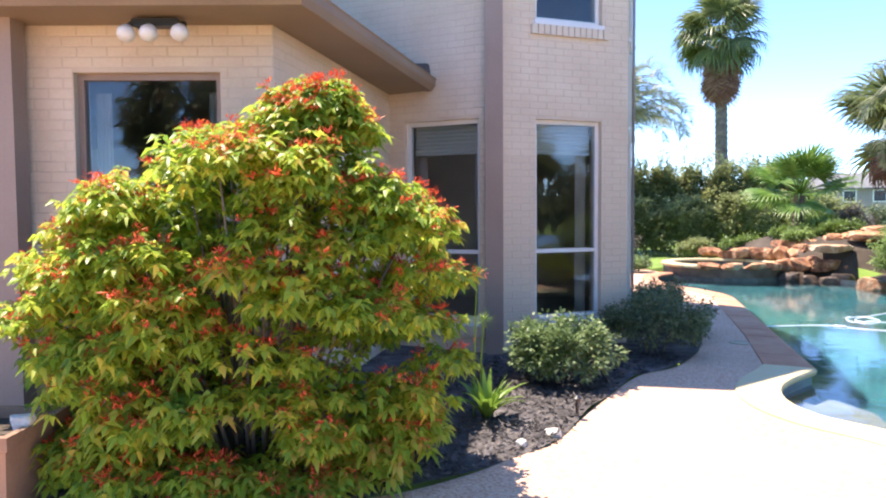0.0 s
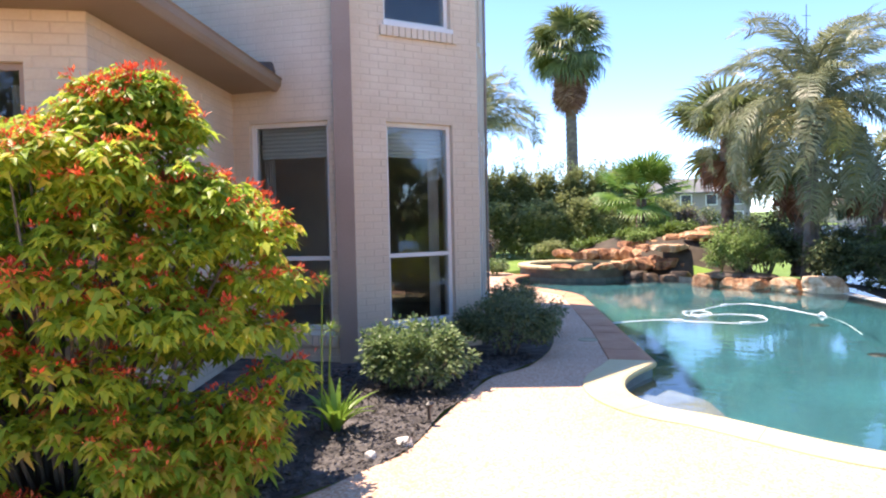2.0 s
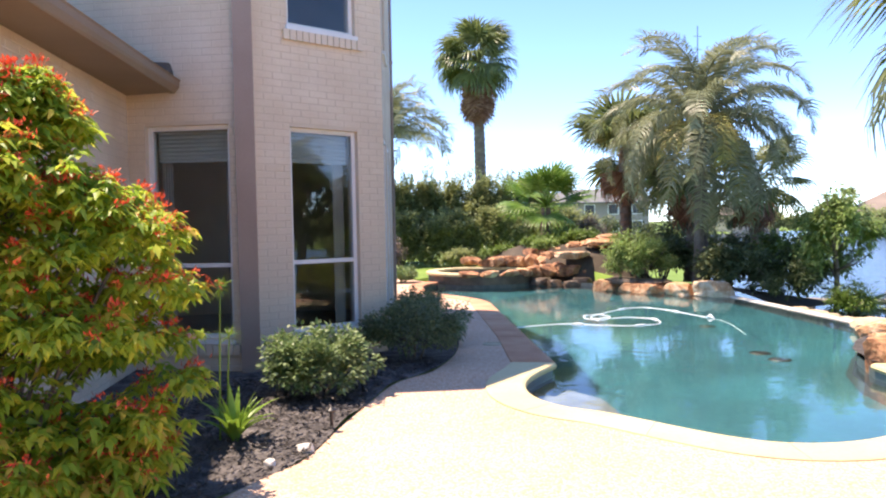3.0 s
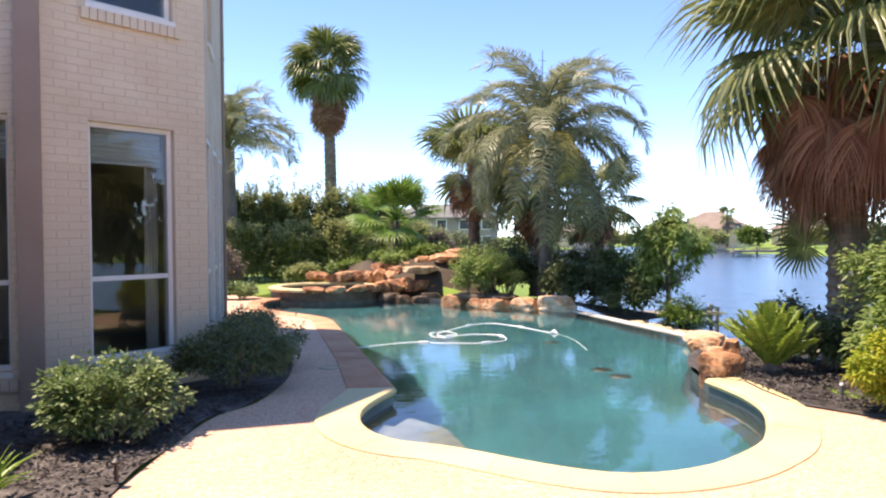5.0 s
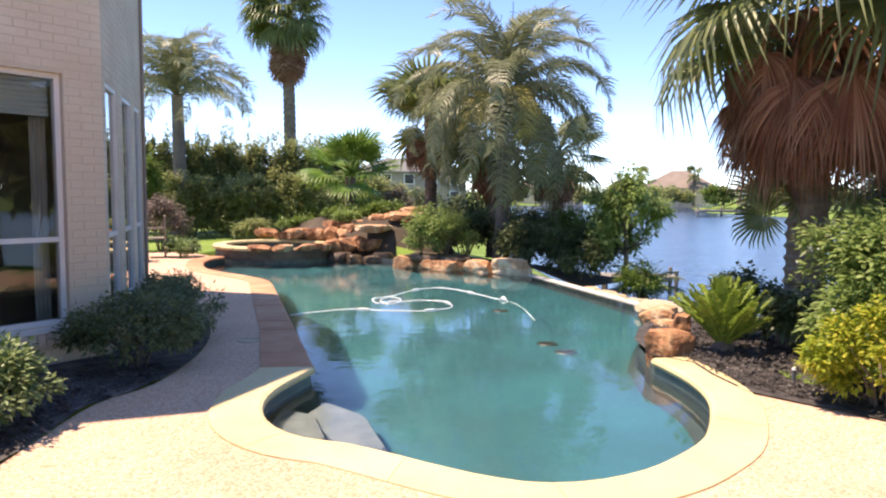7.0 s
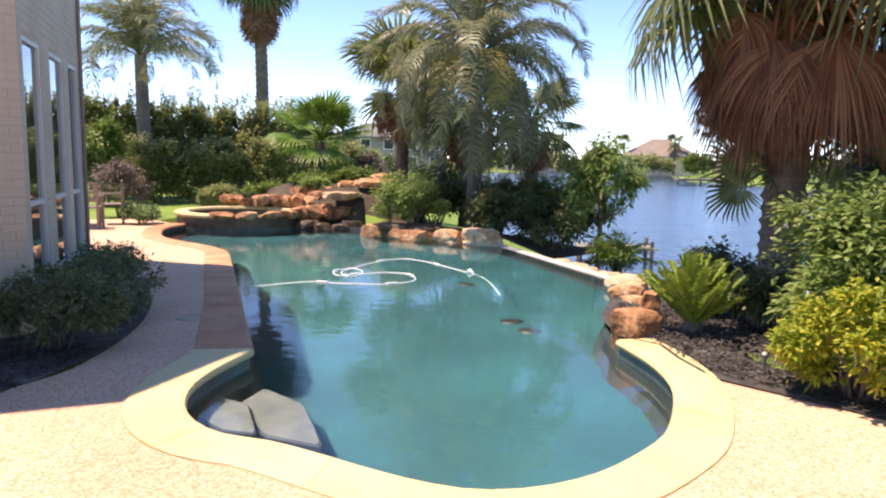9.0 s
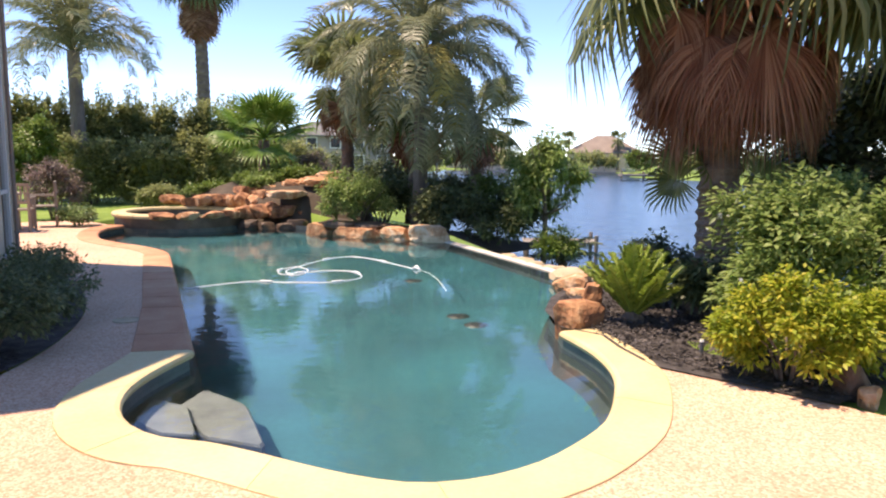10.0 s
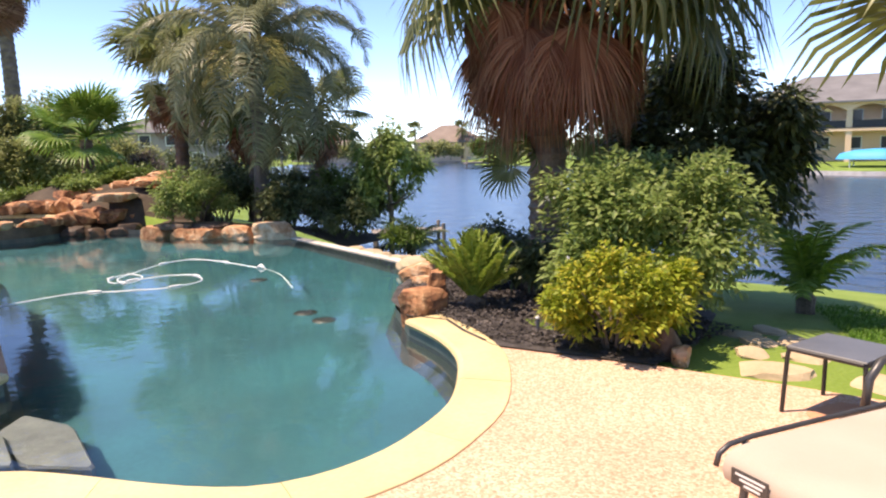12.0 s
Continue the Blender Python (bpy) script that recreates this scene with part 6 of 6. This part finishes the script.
# patio set beyond the house
def patio_chair(at, turn):
    c = thing("patio_chair", "weathered grey wooden patio chair", "chair", "patio chairs")
    c.matrix_basis = pose(*at, 0, 0, turn)
    part("seat", Geo().slab((-0.24, -0.23, 0.42), (0.24, 0.24, 0.45)), M_WOOD, c)
    for x in (-0.23, 0.23):
        part("leg", Geo().slab((x - 0.022, -0.24, 0), (x + 0.022, -0.2, 0.66)), M_WOOD, c)
        part("leg", Geo().slab((x - 0.022, 0.2, 0), (x + 0.022, 0.245, 0.95)), M_WOOD, c)
        part("armrest", Geo().slab((x - 0.03, -0.26, 0.65), (x + 0.03, 0.21, 0.675)), M_WOOD, c)
    for z in (0.9, 0.55):
        part("rail", Geo().slab((-0.21, 0.21, z), (0.21, 0.235, z + 0.05)), M_WOOD, c)
    for i in range(6):
        x = -0.17 + i * 0.068
        part("slat", Geo().slab((x - 0.015, 0.215, 0.6), (x + 0.015, 0.23, 0.9)), M_WOOD, c)
    return c


patio_chair((4.3, 17.0, 0), -100)
patio_chair((3.75, 16.2, 0), 160)
pt = thing("patio_table", "weathered wooden patio table", "table", at=(3.35, 16.9, 0))
part("tabletop", Geo().slab((-0.5, -0.5, 0.70), (0.5, 0.5, 0.74)), M_WOOD, pt)
for x in (-0.42, 0.42):
    for y in (-0.42, 0.42):
        part("leg", Geo().slab((x - 0.03, y - 0.03, 0), (x + 0.03, y + 0.03, 0.70)), M_WOOD, pt)

# dock
dock = thing("dock", "small weathered wooden boat dock on the lake", "dock", at=(17.2, 13.75, LAKE_Z))
md = Matrix.Rotation(radians(-40), 4, "Z")
for i in range(14):
    part("plank", Geo().slab((-1.6 + i * 0.15, -0.5, 0.42), (-1.46 + i * 0.15, 0.5, 0.46), md), M_WOOD, dock)
for x, y, h in ((-1.5, -0.5, 0.42), (0.4, -0.5, 0.66), (0.4, 0.5, 0.66), (-1.5, 0.5, 0.42)):
    part("post", Geo().tube([md @ Vector((x, y, -1.2)), md @ Vector((x, y, h))], 0.055, 10), M_WOOD, dock)


# ---- far shore ----
def hip_house(at, turn, w, d, eave, rise, label, wall, roof, floors=1, porch=False):
    h = thing("house", label, "house", "houses on the far shore", at)
    m = Matrix.Rotation(radians(turn), 4, "Z")
    part("wall", Geo().box((-w / 2, -d / 2, -1), (w / 2, d / 2, eave), m), wall, h)
    o = 0.6
    e = [(-w / 2 - o, -d / 2 - o), (w / 2 + o, -d / 2 - o), (w / 2 + o, d / 2 + o), (-w / 2 - o, d / 2 + o)]
    k = min(w, d) * 0.46
    rr = [(-w / 2 + k, -0.15), (w / 2 - k, -0.15), (w / 2 - k, 0.15), (-w / 2 + k, 0.15)]
    rv = [m @ Vector((x, y, eave - 0.05)) for x, y in e] + [m @ Vector((x, y, eave + 0.12)) for x, y in e] + [m @ Vector((x, y, eave + rise)) for x, y in rr]
    part("roof", Geo().add(rv, [(0, 3, 2, 1)] + [(i, (i + 1) % 4, 4 + (i + 1) % 4, 4 + i) for i in range(4)] + [(4 + i, 4 + (i + 1) % 4, 8 + (i + 1) % 4, 8 + i) for i in range(4)] + [(8, 9, 10, 11)]), roof, h)
    n = max(3, int(w / 3.2))
    for fl in range(floors):
        zb = fl * eave / floors
        for i in range(n):
            x = -w / 2 + w * (i + 0.5) / n
            win = part("window", Geo().slab((x - 0.75, -d / 2 - 0.06, zb + 0.7), (x + 0.75, -d / 2 - 0.01, zb + 2.2), m), M_WHITE, h)
            part("pane", Geo().box((x - 0.62, -d / 2 - 0.09, zb + 0.82), (x + 0.62, -d / 2 - 0.065, zb + 2.08), m), M_DARKPANE, win)
    return h, m


hip_house((115, 96, -0.6), -50, 14, 12, 3.0, 3.6, "tan stucco house with brown hip roof", M_FARWALL, M_FARROOF)
hip_house((130, 85, -0.6), -55, 14, 12, 2.9, 3.2, "tan stucco house with brown hip roof", M_FARWALL, M_FARROOF)
hip_house((104, 122, -0.6), -42, 14, 12, 2.9, 3.0, "tan stucco house with brown hip roof", M_FARWALL, M_FARROOF)
hip_house((52, 92, -0.6), -30, 16, 10, 4.7, 2.2, "two-storey brick house with grey roof", M_GREYWALL, M_GREYROOF, 2)
# two-storey house with balconies
big, bm_ = hip_house((84, 14.5, -0.6), -80, 26, 12, 6.2, 3.4, "two-storey stucco house with arched balconies", M_FARWALL, M_GREYROOF, 2)
for fl in (0, 1):
    z = fl * 3.1
    part("balcony_floor", Geo().slab((-11, -9.2, z + 2.75), (11, -6.05, z + 3.05), bm_), M_FARWALL, big)
    for i in range(6):
        x = -10.8 + i * 4.3
        part("column", Geo().slab((x - 0.3, -9.1, z + (0.05 if fl else -0.8)), (x + 0.3, -8.5, z + 2.75), bm_), M_FARWALL, big)
    if fl:
        for i in range(5):
            part("railing", Geo().slab((-10.45 + i * 4.3, -9.0, z + 0.05), (-6.85 + i * 4.3, -8.94, z + 0.85), bm_), M_BLACK, big)
for i in range(5):
    # segmental arches over the upper balcony bays
    x0, x1, n = -10.5 + i * 4.3, -6.8 + i * 4.3, 10
    xs = [x0 + (x1 - x0) * k / n for k in range(n + 1)]
    low = [5.1 + 0.6 * math.sin(math.pi * k / n) for k in range(n + 1)]
    vs = [bm_ @ Vector((x, y, z)) for y in (-9.05, -8.6) for x, zl in zip(xs, low) for z in (zl, 5.88)]
    k2 = 2 * (n + 1)
    fs = [(2 * k, 2 * k + 2, 2 * k + 3, 2 * k + 1) for k in range(n)] + [(k2 + 2 * k + 1, k2 + 2 * k + 3, k2 + 2 * k + 2, k2 + 2 * k) for k in range(n)] + [(2 * k, k2 + 2 * k, k2 + 2 * k + 2, 2 * k + 2) for k in range(n)]
    part("arch", Geo().add(vs, fs), M_FARWALL, big)
big.scale, big.location.z = (0.82, 0.82, 0.82), -0.1
part("porch_roof", Geo().add([bm_ @ Vector(p) for p in ((-12, -9.9, 6.1), (12, -9.9, 6.1), (9, 0, 9.2), (-9, 0, 9.2), (-12, -9.9, 5.9), (12, -9.9, 5.9))], [(0, 1, 2, 3), (4, 5, 1, 0), (0, 3, 4), (1, 5, 2)]), M_GREYROOF, big)
# canopy form stands in for a low blue tarp pool on the far lawn
canopy = thing("canopy", "bright turquoise canopy standing in for a low tarp pool", "canopy", at=(69.5, 11.5, -0.75))
g = Geo()
rings = [[(2.6 * s * math.cos(a) * 0.6, 3.0 * s * math.sin(a)) for a in np.linspace(0, 2 * math.pi, 20, endpoint=False)] for s in (1.0, 0.9, 0.5, 0.05)]
g.sheet(rings, [0.55, 1.0, 1.3, 1.4], True)
part("cover", g, M_TURQ, canopy, smooth=True)
for a in (0.8, 2.4, 4.0, 5.5):
    part("post", Geo().tube([(1.4 * math.cos(a), 2.5 * math.sin(a), -0.3), (1.4 * math.cos(a), 2.5 * math.sin(a), 0.8)], 0.05, 8), M_WHITE, canopy)
structure("seawall", Geo().sheet([[(60.9, -10), (61.6, 11), (64.6, 22), (71.6, 40)]] * 2, [LAKE_Z - 0.2, LAKE_Z + 0.35]), M_PALESTONE, "pale concrete sea wall on the far shore", False, "wall")
fd = thing("dock", "dark wooden dock on the far shore", "dock", at=(77.5, 57.5, LAKE_Z))
part("deck", Geo().slab((-3, -1.4, 0.5), (3, 1.4, 0.75), Matrix.Rotation(radians(-40), 4, "Z")), M_WOOD, fd)
for x in (-2.8, 0, 2.8):
    part("post", Geo().tube([(x * 0.77, -x * 0.64, -1), (x * 0.77, -x * 0.64, 1.1)], 0.12, 8), M_WOOD, fd)
rg = random.Random(9)
far_kinds = {}
for i in range(30):
    b = radians(36 + i * 1.75 + rg.uniform(-0.6, 0.6))
    dist = rg.uniform(118, 135) if b < radians(60) else rg.uniform(92, 108)
    x, y = 2 + dist * math.sin(b), dist * math.cos(b)
    s = rg.uniform(1.6, 2.8)
    key = i % 4
    m = pose(x, y, -0.8, 0, 0, rg.uniform(0, 360))
    if key not in far_kinds:
        far_kinds[key] = bush("shore_tree", "green tree on the far shore", "tree", (x, y, -0.8), (2.6, 2.6, 2.0), 260, 6, 0.5, 0.16, (M_OLIVE, M_MIDLEAF, M_DARKLEAF, M_OLIVE)[key], 500 + key, 0.2, 18, 3, None, "far shore trees", 0, 1.0, 0.6, under=0.6)
    else:
        copy_thing(far_kinds[key], m)
fp = thing("shore_palm", "small fan palm on the far shore", "palm", "far shore palms", (112, 90, -0.8))
trunk(fp, [(0, 0, 0), (0.1, 0, 3), (0, 0, 6)], 0.22, 0.2, 10, 0.03, 8, 3)
fk = fan_leaf(600, 1.1, 1.3, 14, 0.6)
for i in range(18):
    put_leaf(fp, *fk, M_FAN, pose(0, 0, 6, 0, rg.uniform(-60, 50), i * 137.5))
for x, y in ((108, 99), (121, 80), (96, 105), (86, 34), (88, 22)):
    copy_thing(fp, pose(x, y, -0.8, 0, 0, x * 7))
boat_group = "boats on the far bank"
for x, y in ((103, 80), (99, 92)):
    b = thing("rowing_boat", "small white boat drawn up on the bank", "boat", boat_group, (x, y, -0.9))
    hull = [(-1.9, 0), (-1.5, 0.55), (0.5, 0.7), (2.1, 0.0), (0.5, -0.7), (-1.5, -0.55)]
    part("hull", Geo().sheet([[(px * 0.7, py * 0.5) for px, py in hull], hull, [(px * 0.93, py * 0.86) for px, py in hull], [(px * 0.65, py * 0.45) for px, py in hull]], [0.0, 0.6, 0.6, 0.15], True).polygon([(px * 0.65, py * 0.45) for px, py in hull], 0.15), M_WHITE, b)
mast = thing("antenna_mast", "thin grey antenna mast far beyond the palms", "mast", at=(36, 46, -0.5))
part("pole", Geo().tube([(0, 0, 0), (0, 0, 9), (0, 0, 17)], [0.09, 0.06, 0.03], 8), M_GREYTOP, mast)
for z in (15.2, 16.2):
    part("rod", Geo().tube([(-0.35, 0, z), (0.35, 0, z)], 0.02, 6), M_GREYTOP, mast)

# unseen trees added to darken the reflections in the house windows
for i, (x, y) in enumerate(((13.2, -3.6), (11.0, -7.5), (15.2, -0.9), (9.0, -11.0), (-2.6, -10.6), (-6.0, -11.0), (1.0, -11.6))):
    tree("lake_tree", "unseen dark leafy tree added for the window reflections", (x, y, -0.4), 5.2 if x > 5 else 7.6, (2.2, 2.2, 2.3 if x > 5 else 3.4), 900, 0.28, 0.07, M_DARKLEAF, 700 + i, 0.55, 0.13, 30)

# ---- bricks that can be told apart ----
for me, material, parent, m in LATE:
    part("brick", me, material, parent, "", m)
